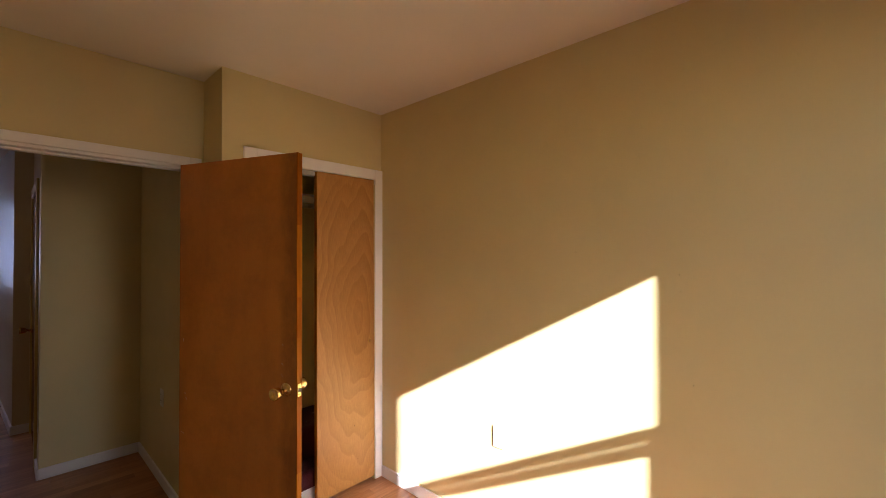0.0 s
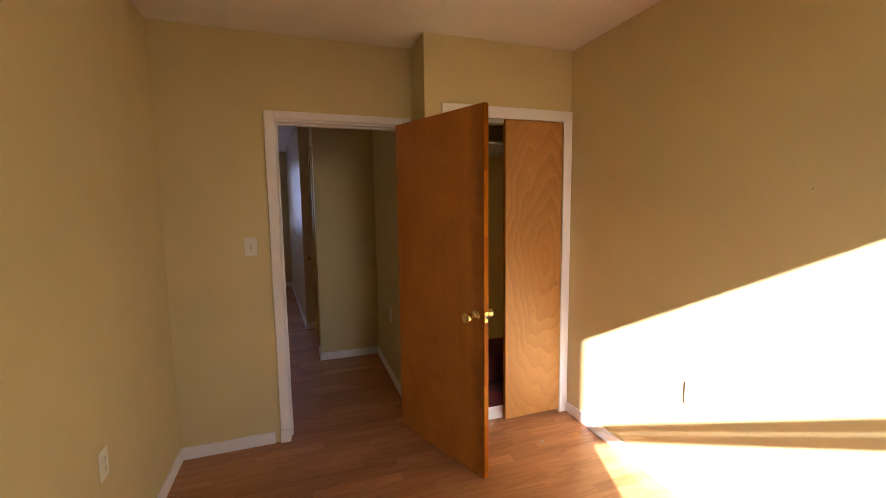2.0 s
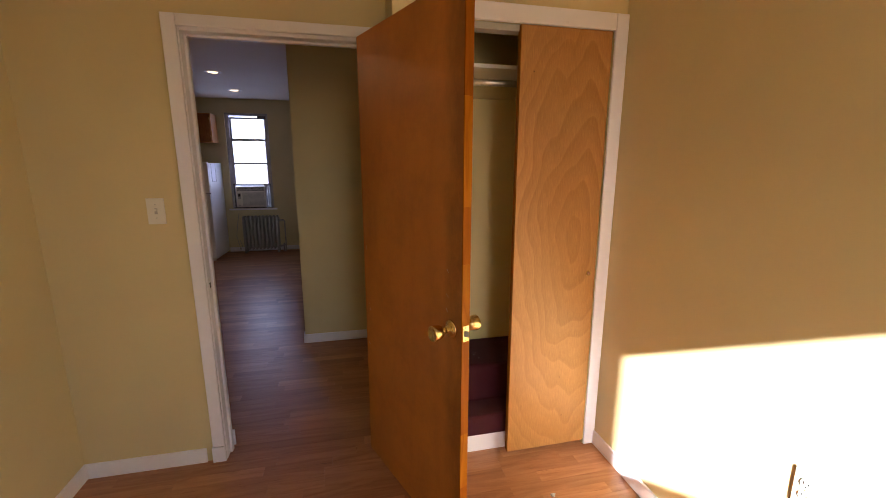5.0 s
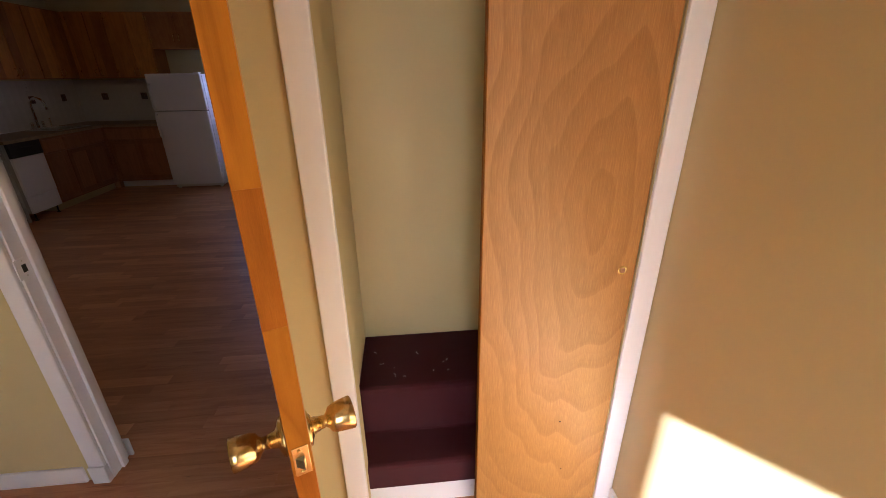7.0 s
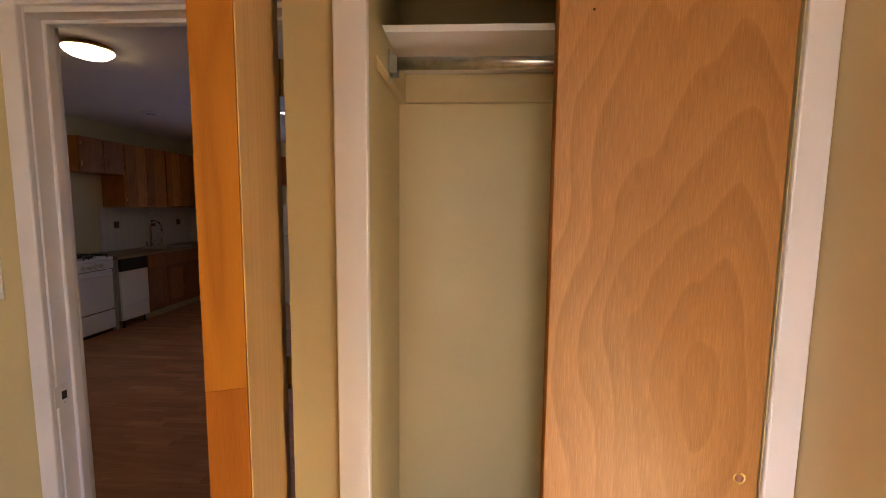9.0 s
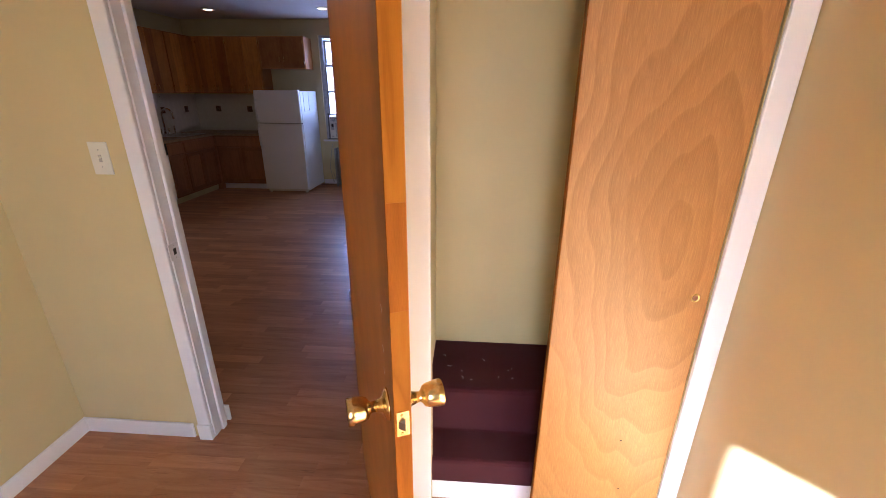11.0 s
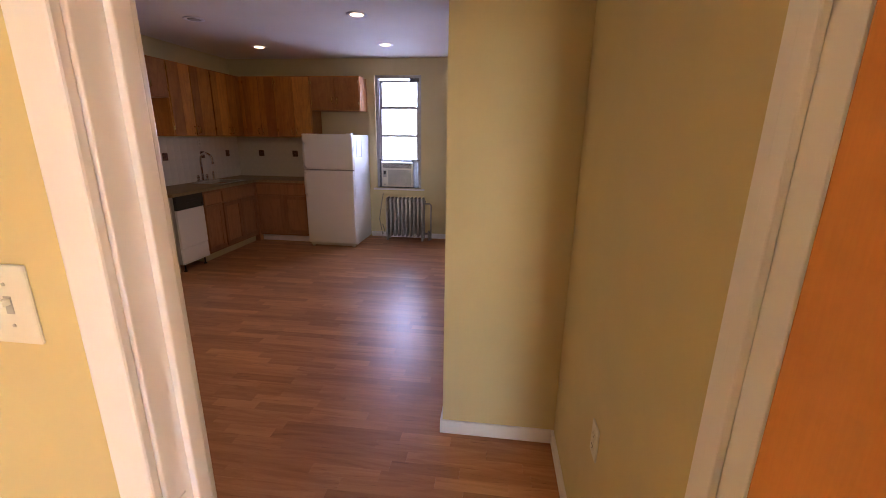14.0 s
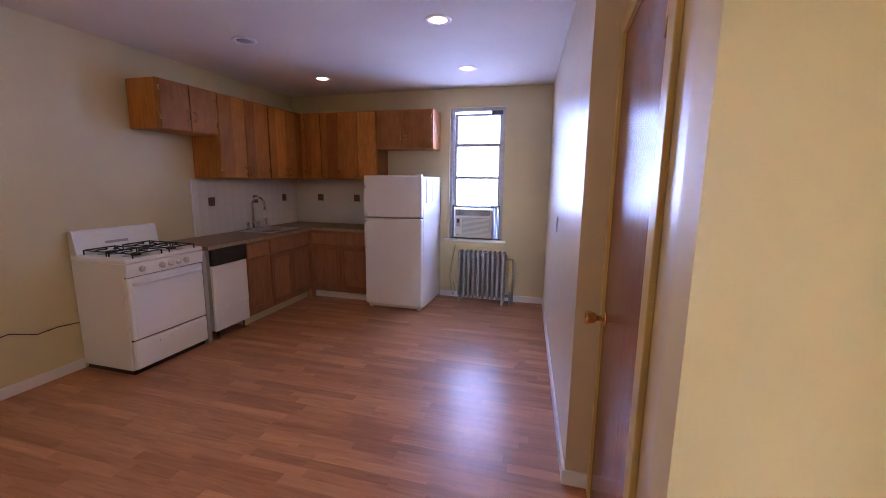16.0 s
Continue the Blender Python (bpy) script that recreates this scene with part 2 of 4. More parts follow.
M_SKIN = wood("bare_pine_face", (0.48, 0.255, 0.066), (0.74, 0.455, 0.160), 2.6, 0.45, 0.06, 9.0, 2.0, 0.5, 0.4)
M_EDGE = wood("pine_edge_wood", (0.26, 0.078, 0.003), (0.43, 0.150, 0.007), 5.0, 0.5, 0.12, 9.0, 2.0, 0.7, 0.2, 0.08, pieces=0.35)
M_EDGE_DARK = wood("red_pine_edge_wood", (0.22, 0.058, 0.003), (0.37, 0.114, 0.006), 5.0, 0.5, 0.12, 9.0, 2.0, 0.7, 0.35, 0.08, pieces=0.35)
M_SLIDE = lauan("lauan_door_veneer", (0.27, 0.104, 0.018), (0.56, 0.280, 0.082))
M_KDOOR = wood("brown_door_veneer", (0.17, 0.056, 0.030), (0.30, 0.115, 0.060), 1.3, 0.2, 0.12, 6.0, 2.0, 0.4, 0.3, spec=0.35)
wavy(M_KDOOR, 16.0, 0.22)
M_DULL = wood("worn_cabinet_wood", (0.25, 0.092, 0.028), (0.46, 0.200, 0.062), 3.2, 0.5, 0.12, 8.0, 2.0, 0.4, 0.3, 0.2, grime=0.4, pieces=0.3)
M_UPPER = wood("honey_cabinet_wood", (0.31, 0.100, 0.012), (0.66, 0.275, 0.045), 3.2, 0.46, 0.12, 7.0, 2.0, 0.4, 0.3, 0.35, grime=0.35, pieces=0.75)
M_BASE = wood("brown_cabinet_wood", (0.25, 0.102, 0.046), (0.47, 0.225, 0.108), 3.2, 0.45, 0.12, 7.0, 2.0, 0.45, 0.3, 0.4, grime=0.25, pieces=0.4)
M_LAM_OBJ = laminate("laminate_strip", True)
M_LAM_ISL = laminate("laminate_strip_far", False)
M_GAP = plain("dark_joint", (0.05, 0.025, 0.015), 0.8)
M_BRASS = plain("worn_brass", (0.76, 0.56, 0.24), 0.2, 1.0, var=0.25, scale=60)
M_STEEL = plain("brushed_steel", (0.55, 0.54, 0.52), 0.3, 1.0, var=0.15, scale=40)
M_CHROME = plain("chrome", (0.8, 0.8, 0.8), 0.1, 1.0, var=0.05)
M_ENAMEL = paint("white_appliance_enamel", (0.86, 0.85, 0.85), 0.33, 0.015, 0.0)
M_PLASTIC = plain("white_plastic", (0.74, 0.71, 0.64), 0.38, 0, var=0.04)
M_GREYPL = plain("grey_plastic", (0.42, 0.41, 0.40), 0.45, 0, var=0.05)
M_BLACK = plain("black_plastic", (0.016, 0.016, 0.017), 0.3, 0, var=0.2)
M_IRON = plain("black_cast_iron", (0.02, 0.02, 0.02), 0.55, 0.2, var=0.3, bmp=0.2)
M_COUNTER = plain("brown_counter_laminate", (0.26, 0.175, 0.098), 0.48, 0, 0.3, var=0.35, scale=90)
M_EDGEBAND = plain("worn_counter_edge", (0.36, 0.26, 0.155), 0.45, 0, 0.4, var=0.2, scale=30)
M_TILE = plain("white_glazed_tile", (0.74, 0.70, 0.65), 0.22, 0, var=0.06, scale=8)
M_GROUT = plain("grey_grout", (0.72, 0.67, 0.62), 0.9)
M_RAD = plain("silver_radiator_paint", (0.36, 0.36, 0.38), 0.38, 0.55, var=0.15, scale=30, bmp=0.15)
M_ALU = plain("grey_window_frame", (0.45, 0.46, 0.50), 0.45, 0.1, var=0.15, scale=20)
M_DARKMETAL = plain("dark_window_track", (0.10, 0.10, 0.11), 0.5, 0.3, var=0.3)
M_LINT = plain("pale_lint", (0.55, 0.5, 0.5), 0.9)


def carpet_mat():
    m, nt, b = mat("maroon_carpet", 0.95, 0, (0.075, 0.016, 0.024), 0.15)
    v = coords(nt, space="World")
    n = noise_tex(nt, v, 420, 3, 0.7)
    patch = noise_tex(nt, v, 6, 4, 0.6)
    col = ramp(nt, n, [(0.3, (0.034, 0.007, 0.010)), (0.7, (0.115, 0.025, 0.034))])
    col = mix(nt, 0.5, col, ramp(nt, patch, [(0.3, (0.6, 0.6, 0.6)), (0.7, (1, 1, 1))]), "MULTIPLY")
    nt.links.new(col, b.inputs["Base Color"])
    b.inputs["Sheen Weight"].default_value = 0.06
    bump(nt, b, n, 0.9, 0.004)
    return m


M_CARPET = carpet_mat()


def glass_mat():
    m, nt, b = mat("window_glass", 0.02, 0, (1, 1, 1))
    b.inputs["Transmission Weight"].default_value = 1.0
    b.inputs["IOR"].default_value = 1.45
    return m


M_GLASS = glass_mat()


def backdrop_mat():
    """Sunlit foliage and sky beyond the kitchen window. Unseen lower part dimmed so less light reaches the ceiling."""
    m = bpy.data.materials.new("bright_foliage_distance")
    m.use_nodes = True
    nt = m.node_tree
    v = coords(nt, space="World")
    n = noise_tex(nt, v, 3.0, 8, 0.75, 0.6)
    big = noise_tex(nt, v, 0.9, 2)
    col = ramp(nt, n, [(0.30, (0.20, 0.22, 0.28)), (0.47, (0.54, 0.60, 0.86)), (0.6, (0.76, 0.84, 1.42))])
    col = mix(nt, 0.5, col, ramp(nt, big, [(0.35, (0.75, 0.8, 0.85)), (0.65, (1, 1, 1.05))]), "MULTIPLY")
    sep = nt.nodes.new("ShaderNodeSeparateXYZ")
    nt.links.new(v, sep.inputs[0])
    hor = nd(nt, "ShaderNodeMapRange")
    hor.inputs[1].default_value, hor.inputs[2].default_value = 0.55, 1.0
    nt.links.new(sep.outputs[2], hor.inputs[0])
    col = mix(nt, hor.outputs[0], (0.06, 0.065, 0.07), col)
    e = nt.nodes.new("ShaderNodeEmission")
    e.inputs[1].default_value = 0.70
    nt.links.new(col, e.inputs[0])
    nt.links.new(e.outputs[0], nt.nodes["Material Output"].inputs[0])
    return m


M_BACKDROP = backdrop_mat()
M_LAMP = emit("warm_lamp_glow", (1.0, 0.64, 0.36), 0.31)
M_DOME = emit("warm_dome_glow", (1.0, 0.68, 0.34), 1.6)

# ---- mesh helpers ----
def box(bm, x0, x1, y0, y1, z0, z1, bev=0.0, seg=2):
    r = bmesh.ops.create_cube(bm, size=1.0)
    vs = r["verts"]
    for v in vs:
        v.co = Vector(((x0 + x1) / 2 + v.co.x * (x1 - x0), (y0 + y1) / 2 + v.co.y * (y1 - y0), (z0 + z1) / 2 + v.co.z * (z1 - z0)))
    if bev:
        es = list({e for v in vs for e in v.link_edges})
        bmesh.ops.bevel(bm, geom=es, offset=bev, segments=seg, profile=0.5, affect="EDGES")
    return bm


def boxes(*dims, bev=0.0):
    bm = bmesh.new()
    for d in dims:
        box(bm, *d, bev=bev)
    return bm


def tube(bm, pts, r, seg=10, cap=True):
    """A round bar through the points."""
    pts = [Vector(p) for p in pts]
    rings = []
    for i, p in enumerate(pts):
        d = (pts[min(i + 1, len(pts) - 1)] - pts[max(i - 1, 0)]).normalized()
        a = d.orthogonal().normalized() if not rings else (ref - d * ref.dot(d)).normalized()
        ref = a
        b = d.cross(a)
        rings.append([bm.verts.new(p + r * (math.cos(k * 2 * math.pi / seg) * a + math.sin(k * 2 * math.pi / seg) * b)) for k in range(seg)])
    for r0, r1 in zip(rings, rings[1:]):
        for k in range(seg):
            f = bm.faces.new((r0[k], r0[(k + 1) % seg], r1[(k + 1) % seg], r1[k]))
            f.smooth = True
    if cap:
        bm.faces.new(rings[0][::-1])
        bm.faces.new(rings[-1])
    return bm


def lathe(bm, profile, origin, axis, seg=24):
    """Turns (distance along axis, radius) pairs round the axis."""
    axis = Vector(axis).normalized()
    a = axis.orthogonal().normalized()
    b = axis.cross(a)
    o = Vector(origin)
    rings = []
    for d, r in profile:
        rings.append([bm.verts.new(o + axis * d + r * (math.cos(k * 2 * math.pi / seg) * a + math.sin(k * 2 * math.pi / seg) * b)) for k in range(seg)])
    for r0, r1 in zip(rings, rings[1:]):
        for k in range(seg):
            f = bm.faces.new((r0[k], r0[(k + 1) % seg], r1[(k + 1) % seg], r1[k]))
            f.smooth = True
    bm.faces.new(rings[0][::-1])
    bm.faces.new(rings[-1])
    return bm


def mesh_of(name, bm, material):
    me = bpy.data.meshes.new(name)
    bmesh.ops.recalc_face_normals(bm, faces=bm.faces)
    bm.to_mesh(me)
    bm.free()
    me.materials.append(material)
    return me


def part(name, bm, material, parent=None, label=""):
    ob = new(name, mesh_of(name, bm, material))
    if parent is not None:
        ob.parent = parent
    return tagged(ob, label)


def thing(name, at, label, category, group="", kind="", rz=0.0):
    ob = new(name)
    ob.matrix_world = pose(*at, 0, 0, rz)
    ob.empty_display_size = 0.1
    return tagged(ob, label, category, group, kind)


def struct(name, bm, material, label, category):
    return tagged(part(name, bm, material), label, category, kind="structure")


def prism(bm, pts, z0, z1):
    lo = [bm.verts.new((x, y, z0)) for x, y in pts]
    hi = [bm.verts.new((x, y, z1)) for x, y in pts]
    bm.faces.new(lo[::-1])
    bm.faces.new(hi)
    n = len(pts)
    for i in range(n):
        bm.faces.new((lo[i], lo[(i + 1) % n], hi[(i + 1) % n], hi[i]))
    return bm


# ---- plan ----
H = 2.560                        # ceilings
RW = 2.556                        # bedroom's sunlit wall
BACK = -3.5                      # bedroom's window wall
D0, D1, DH = 0.613, 1.44, 2.066   # doorway to the hall
CF = -0.290                      # closet front
CO0, CO1, COH = 1.671, 2.494, 2.087
KL, KF = -2.855, 5.615              # kitchen's stove wall and window wall
HX, HY = 0.888, 1.392             # hall corner
JY = 2.555                        # where the kitchen wall steps forward
K0, K1, KH = 1.69, 2.48, 2.06    # brown door
WX0, WX1, WZ0, WZ1 = -0.655, 0.018, 0.755, 2.338   # kitchen window
BX0, BX1, BZ0, BZ1 = 1.272, 2.03, 0.50, 2.382     # bedroom window

# walls
struct("wall_left", boxes((-0.12, 0, BACK - 0.2, 0, 0, H)), M_WALL, "khaki yellow painted plaster wall", "wall")
struct("wall_right", boxes((RW, RW + 0.12, BACK - 0.2, 0.36, 0, H)), M_WALL, "khaki yellow painted wall with a patch of sunlight", "wall")
struct("wall_back", boxes((0, BX0, BACK - 0.2, BACK, 0, H), (BX1, RW, BACK - 0.2, BACK, 0, H), (BX0, BX1, BACK - 0.2, BACK, 0, BZ0), (BX0, BX1, BACK - 0.2, BACK, BZ1, H)), M_WALL, "khaki painted wall with a window opening", "wall")
struct("wall_door", boxes((-0.12, D0, 0, 0.09, 0, H), (D0, D1, 0, 0.09, DH, H), (D1, 1.498, 0, 0.12, 0, H)), M_WALL, "khaki painted wall with an open doorway", "wall")
struct("wall_kitchen_south", boxes((KL - 0.12, -0.12, 0, 0.09, 0, H)), M_KWALL, "beige painted kitchen wall", "wall")
struct("wall_closet_return", boxes((1.498, 1.644, CF, 0.36, 0, H)), M_WALL, "khaki painted wall beside the closet", "wall")
struct("wall_closet_front", boxes((1.644, CO0, CF, CF + 0.08, 0, H), (CO1, RW, CF, CF + 0.08, 0, H), (CO0, CO1, CF, CF + 0.08, COH, H)), M_WALL, "khaki painted closet front above the opening", "wall")
struct("wall_closet_back", boxes((1.644, RW, 0.26, 0.36, 0, H)), M_WALL, "khaki painted closet back wall", "wall")
struct("wall_hall", boxes((1.462, 1.498, 0.12, HY, 0, H), (1.498, 1.6, 0.36, HY, 0, H)), M_WALL, "khaki painted hall wall", "wall")
struct("wall_hall_end", boxes((HX, 1.6, HY, HY + 0.12, 0, H)), M_WALL, "khaki painted wall end at the hall corner", "wall")
struct("wall_kitchen_door", boxes((HX, HX + 0.12, HY + 0.12, K0, 0, H), (HX, HX + 0.12, K1, JY, 0, H), (HX, HX + 0.12, K0, K1, KH, H)), M_GLOSSWALL, "satin beige wall round a brown door", "wall")
bm = bmesh.new()
prism(bm, [(0.768, JY), (1.0, JY), (1.0, KF), (0.545, KF)], 0, H)
struct("wall_kitchen_right", bm, M_GLOSSWALL, "satin beige kitchen wall catching window light", "wall")
struct("wall_kitchen_left", boxes((KL - 0.12, KL, 0.09, KF, 0, H)), M_KWALL, "beige painted kitchen wall behind the stove", "wall")
struct("wall_kitchen_window", boxes((KL - 0.12, WX0, KF, KF + 0.22, 0, H), (WX1, 1.0, KF, KF + 0.22, 0, H), (WX0, WX1, KF, KF + 0.22, 0, WZ0), (WX0, WX1, KF, KF + 0.22, WZ1, H)), M_KWALL, "beige painted wall with a tall sash window", "wall")
struct("ceiling", boxes((-0.12, RW + 0.12, BACK - 0.2, 0.36, H, H + 0.12), (KL - 0.12, -0.12, 0.0, 0.36, H, H + 0.12), (KL - 0.12, 1.6, 0.36, HY + 0.12, H, H + 0.12), (KL - 0.12, 1.0, HY + 0.12, KF + 0.22, H, H + 0.12)), M_CEIL, "flat white painted plaster ceiling", "ceiling")
floor = struct("floor", boxes((-0.12, RW + 0.12, BACK - 0.2, 0.36, -0.12, -0.009), (KL - 0.12, -0.12, 0.0, 0.36, -0.12, -0.009), (KL - 0.12, 1.6, 0.36, HY + 0.12, -0.12, -0.009), (KL - 0.12, 1.0, HY + 0.12, KF + 0.22, -0.12, -0.009)), M_GAP, "reddish oak laminate strip floor", "floor")

# baseboards
BBH, BBT = 0.078, 0.013


def baseboard(x0, x1, y0, y1, h=BBH):
    bm = bmesh.new()
    box(bm, x0, x1, y0, y1, 0, h, 0.004)
    return struct("baseboard", bm, M_TRIM, "white painted baseboard along the wall", "baseboard")


baseboard(0, BBT, BACK, 0)
baseboard(BBT, D0 - 0.075, -BBT, 0)
baseboard(RW - BBT, RW, BACK, CF - 0.02)
baseboard(BBT, RW - BBT, BACK, BACK + BBT)
baseboard(1.498 - BBT, 1.498, CF, -0.03)
baseboard(1.462 - BBT, 1.462, 0.14, HY)
baseboard(HX, 1.462 - BBT, HY - BBT, HY)
baseboard(HX - BBT, HX, HY - BBT, K0 - 0.075)
baseboard(KL, KL + BBT, 0.09 + BBT, 2.79)
baseboard(KL, D0 - 0.08, 0.09, 0.09 + BBT)
baseboard(-0.76, 0.545, KF - BBT, KF)
baseboard(0.768 - 0.012, HX, JY - BBT, JY)
bm = bmesh.new()
prism(bm, [(0.768 - BBT, JY - BBT), (0.768, JY), (0.546, KF - 0.001), (0.546 - BBT, KF - 0.001)], 0, BBH)
struct("baseboard", bm, M_TRIM, "white painted baseboard along the wall", "baseboard")


def casing(name, dims, m, label, bev=0.004):
    bm = bmesh.new()
    for d in dims:
        box(bm, *d, bev=bev)
    return struct(name, bm, m, label, "door trim")


# bedroom doorway: casing, plinth, jamb and stop
CW = 0.043
casing("door_trim", [(D0 - CW, D0 + 0.014, -0.018, 0, 0.085, DH + 0.043), (D1 - 0.014, D1 + CW, -0.018, 0, 0.0, DH + 0.043), (D0 + 0.014, D1 - 0.014, -0.018, 0, DH - 0.004, DH + 0.043)], M_TRIM, "white painted door casing with chipped edges")
casing("door_trim", [(D0 - CW - 0.004, D0 + 0.016, -0.023, 0, 0, 0.084)], M_TRIM, "white painted plinth block of the door casing", 0.003)
casing("door_trim", [(D0 - CW, D0 + 0.014, 0.09, 0.104, 0, DH + 0.043), (D0 + 0.014, D1 - 0.002, 0.09, 0.104, DH - 0.004, DH + 0.043)], M_TRIM, "white painted casing on the hall side")
casing("door_jamb", [(D0, D0 + 0.018, 0.001, 0.089, 0, DH), (D1 - 0.018, D1, 0.001, 0.119, 0, DH), (D0 + 0.018, D1 - 0.018, 0.001, 0.089, DH - 0.018, DH)], M_TRIM, "white painted door jamb", 0.002)
casing("door_stop", [(D0 + 0.018, D0 + 0.030, 0.046, 0.076, 0, DH - 0.018), (D1 - 0.030, D1 - 0.018, 0.046, 0.076, 0, DH - 0.018), (D0 + 0.030, D1 - 0.030, 0.046, 0.076, DH - 0.030, DH - 0.018)], M_TRIM, "white painted door stop strip", 0.003)
casing("door_trim", [(D0 - 0.02, D0 + 0.030, 0.1045, 0.116, 0, 0.088)], M_TRIM, "white painted plinth end on the hall side", 0.003)
# closet casing
casing("closet_trim", [(CO0 - 0.066, CO0 + 0.003, CF - 0.02, CF, 0, COH + 0.068), (CO1 - 0.003, RW - 0.002, CF - 0.02, CF, 0, COH + 0.068), (CO0 + 0.003, CO1 - 0.003, CF - 0.02, CF, COH - 0.003, COH + 0.068)], M_TRIM, "white painted closet casing")
struct("closet_jamb", boxes((2.4885, CO1 - 0.0032, CF - 0.012, CF + 0.07, 0, COH - 0.035), bev=0.001), M_WALL, "khaki painted inner jamb of the closet", "door trim")
struct("closet_kick", boxes((1.644, RW, -0.232, -0.216, 0, 0.10), bev=0.002), M_TRIM, "white painted kick board under the carpeted step", "baseboard")
# brown door casing
casing("door_trim", [(HX - 0.016, HX, K0 - 0.07, K0 + 0.003, 0, KH + 0.07), (HX - 0.016, HX, K1 - 0.003, JY - 0.016, 0, KH + 0.07), (HX - 0.016, HX, K0 + 0.003, K1 - 0.003, KH - 0.003, KH + 0.07)], M_YTRIM, "ochre painted door casing")

# ---- doors ----
def knob(parent, at, axis, label="worn brass door knob"):
    """Tulip knob on a round rose."""
    bm = bmesh.new()
    lathe(bm, [(0.022, 0.012), (0.034, 0.0105), (0.038, 0.014), (0.042, 0.021), (0.050, 0.0245), (0.068, 0.0275), (0.080, 0.0285), (0.082, 0.0265), (0.0805, 0.022), (0.079, 0.002)], at, axis)
    k = part("knob", bm, M_BRASS, parent, label)
    bm = bmesh.new()
    lathe(bm, [(0.0, 0.033), (0.003, 0.033), (0.007, 0.030), (0.010, 0.022), (0.013, 0.015), (0.024, 0.0125)], at, axis)
    part("rose", bm, M_BRASS, k)
    return k


LEAF_W, LEAF_T = 0.780, 0.033
door = thing("door_1", (1.398, -0.072, 0), "orange-brown wooden flush door standing wide open into the bedroom", "door", kind="structure", rz=112.2)
bm = bmesh.new()
box(bm, -LEAF_W + 0.004, -0.002, 0.010, 0.010 + LEAF_T, 0.012, 2.043, 0.0015)
leaf = part("leaf", bm, M_DOOR, door)
part("back_skin", boxes((-LEAF_W + 0.0015, -0.003, 0.0088, 0.0099, 0.013, 2.042), bev=0.0004), M_SKIN, leaf, "bare tan pine back face")
zz, k = 0.012, 0
for hgt in (0.31, 0.22, 0.36, 0.27, 0.19, 0.34, 0.341):
    bm = bmesh.new()
    box(bm, -LEAF_W - 0.0004, -LEAF_W + 0.0045, 0.0102, 0.0098 + LEAF_T, zz, zz + hgt - 0.0001, 0.0003, 1)
    part("edge_block", bm, M_EDGE if k % 2 else M_EDGE_DARK, leaf, "orange finger-jointed edge wood")
    zz, k = zz + hgt, k + 1
KZ, KX = 0.929, -LEAF_W + 0.062
knob(door, (KX, 0.010 + LEAF_T, KZ), (0, 1, 0))
knob(door, (KX, 0.010, KZ), (0, -1, 0))
bm = bmesh.new()
box(bm, -LEAF_W - 0.002, -LEAF_W, 0.010 + LEAF_T / 2 - 0.0125, 0.010 + LEAF_T / 2 + 0.0125, KZ - 0.029, KZ + 0.029, 0.0008)
latch = part("latch_plate", bm, M_BRASS, door, "brass latch plate")
bm = bmesh.new()
prism(bm, [(-LEAF_W - 0.013, 0.024), (-LEAF_W - 0.0015, 0.021), (-LEAF_W - 0.0015, 0.036)], KZ - 0.009, KZ + 0.009)
part("latch_bolt", bm, M_STEEL, latch)
for z in (KZ - 0.022, KZ + 0.022):
    bm = bmesh.new()
    lathe(bm, [(0, 0.003), (0.0012, 0.0028), (0.0018, 0.0015)], (-LEAF_W - 0.002, 0.0285, z), (-1, 0, 0), 10)
    part("screw", bm, M_BRASS, latch)
for z in (0.25, 1.02, 1.80):
    bm = bmesh.new()
    tube(bm, [(0.0, 0.004, z), (0.0, 0.004, z + 0.09)], 0.006)
    box(bm, -0.002, 0.0005, 0.006, 0.04, z, z + 0.09)
    part("hinge", bm, M_BRASS, door)
# pale scuffs on the leaf's hall face
for x, z, a, b in ((-0.70, 1.13, 0.010, 0.012), (-0.70, 1.04, 0.012, 0.010), (-0.695, 0.985, 0.006, 0.012), (-0.05, 0.83, 0.012, 0.004), (-0.06, 0.80, 0.01, 0.012), (-0.035, 1.1, 0.004, 0.02), (-0.04, 0.62, 0.02, 0.006)):
    bm = bmesh.new()
    tube(bm, [(x, 0.0101 + LEAF_T, z), (x + a * 0.5, 0.0103 + LEAF_T, z + b * 0.7), (x + a, 0.0101 + LEAF_T, z + b)], 0.0006, 5)
    part("scuff", bm, M_LINT, leaf, "pale scratch in the stain")

# strike plate in the jamb
strike = thing("strike_plate", (D0 + 0.018, 0.020, 0.928), "white-painted metal strike plate let into the door jamb", "strike plate")
bm = boxes((0, 0.0025, -0.03, 0.014, -0.034, 0.034), bev=0.001)
part("plate", bm, M_TRIM, strike)
bm = boxes((0.0022, 0.0032, -0.009, 0.007, -0.013, 0.013), bev=0.0004)
part("latch_hole", bm, M_BLACK, strike, "dark latch hole")
for z in (-0.025, 0.025):
    bm = bmesh.new()
    lathe(bm, [(0.002, 0.003), (0.0034, 0.002)], (0, -0.001, z), (1, 0, 0), 8)
    part("screw", bm, M_STEEL, strike)

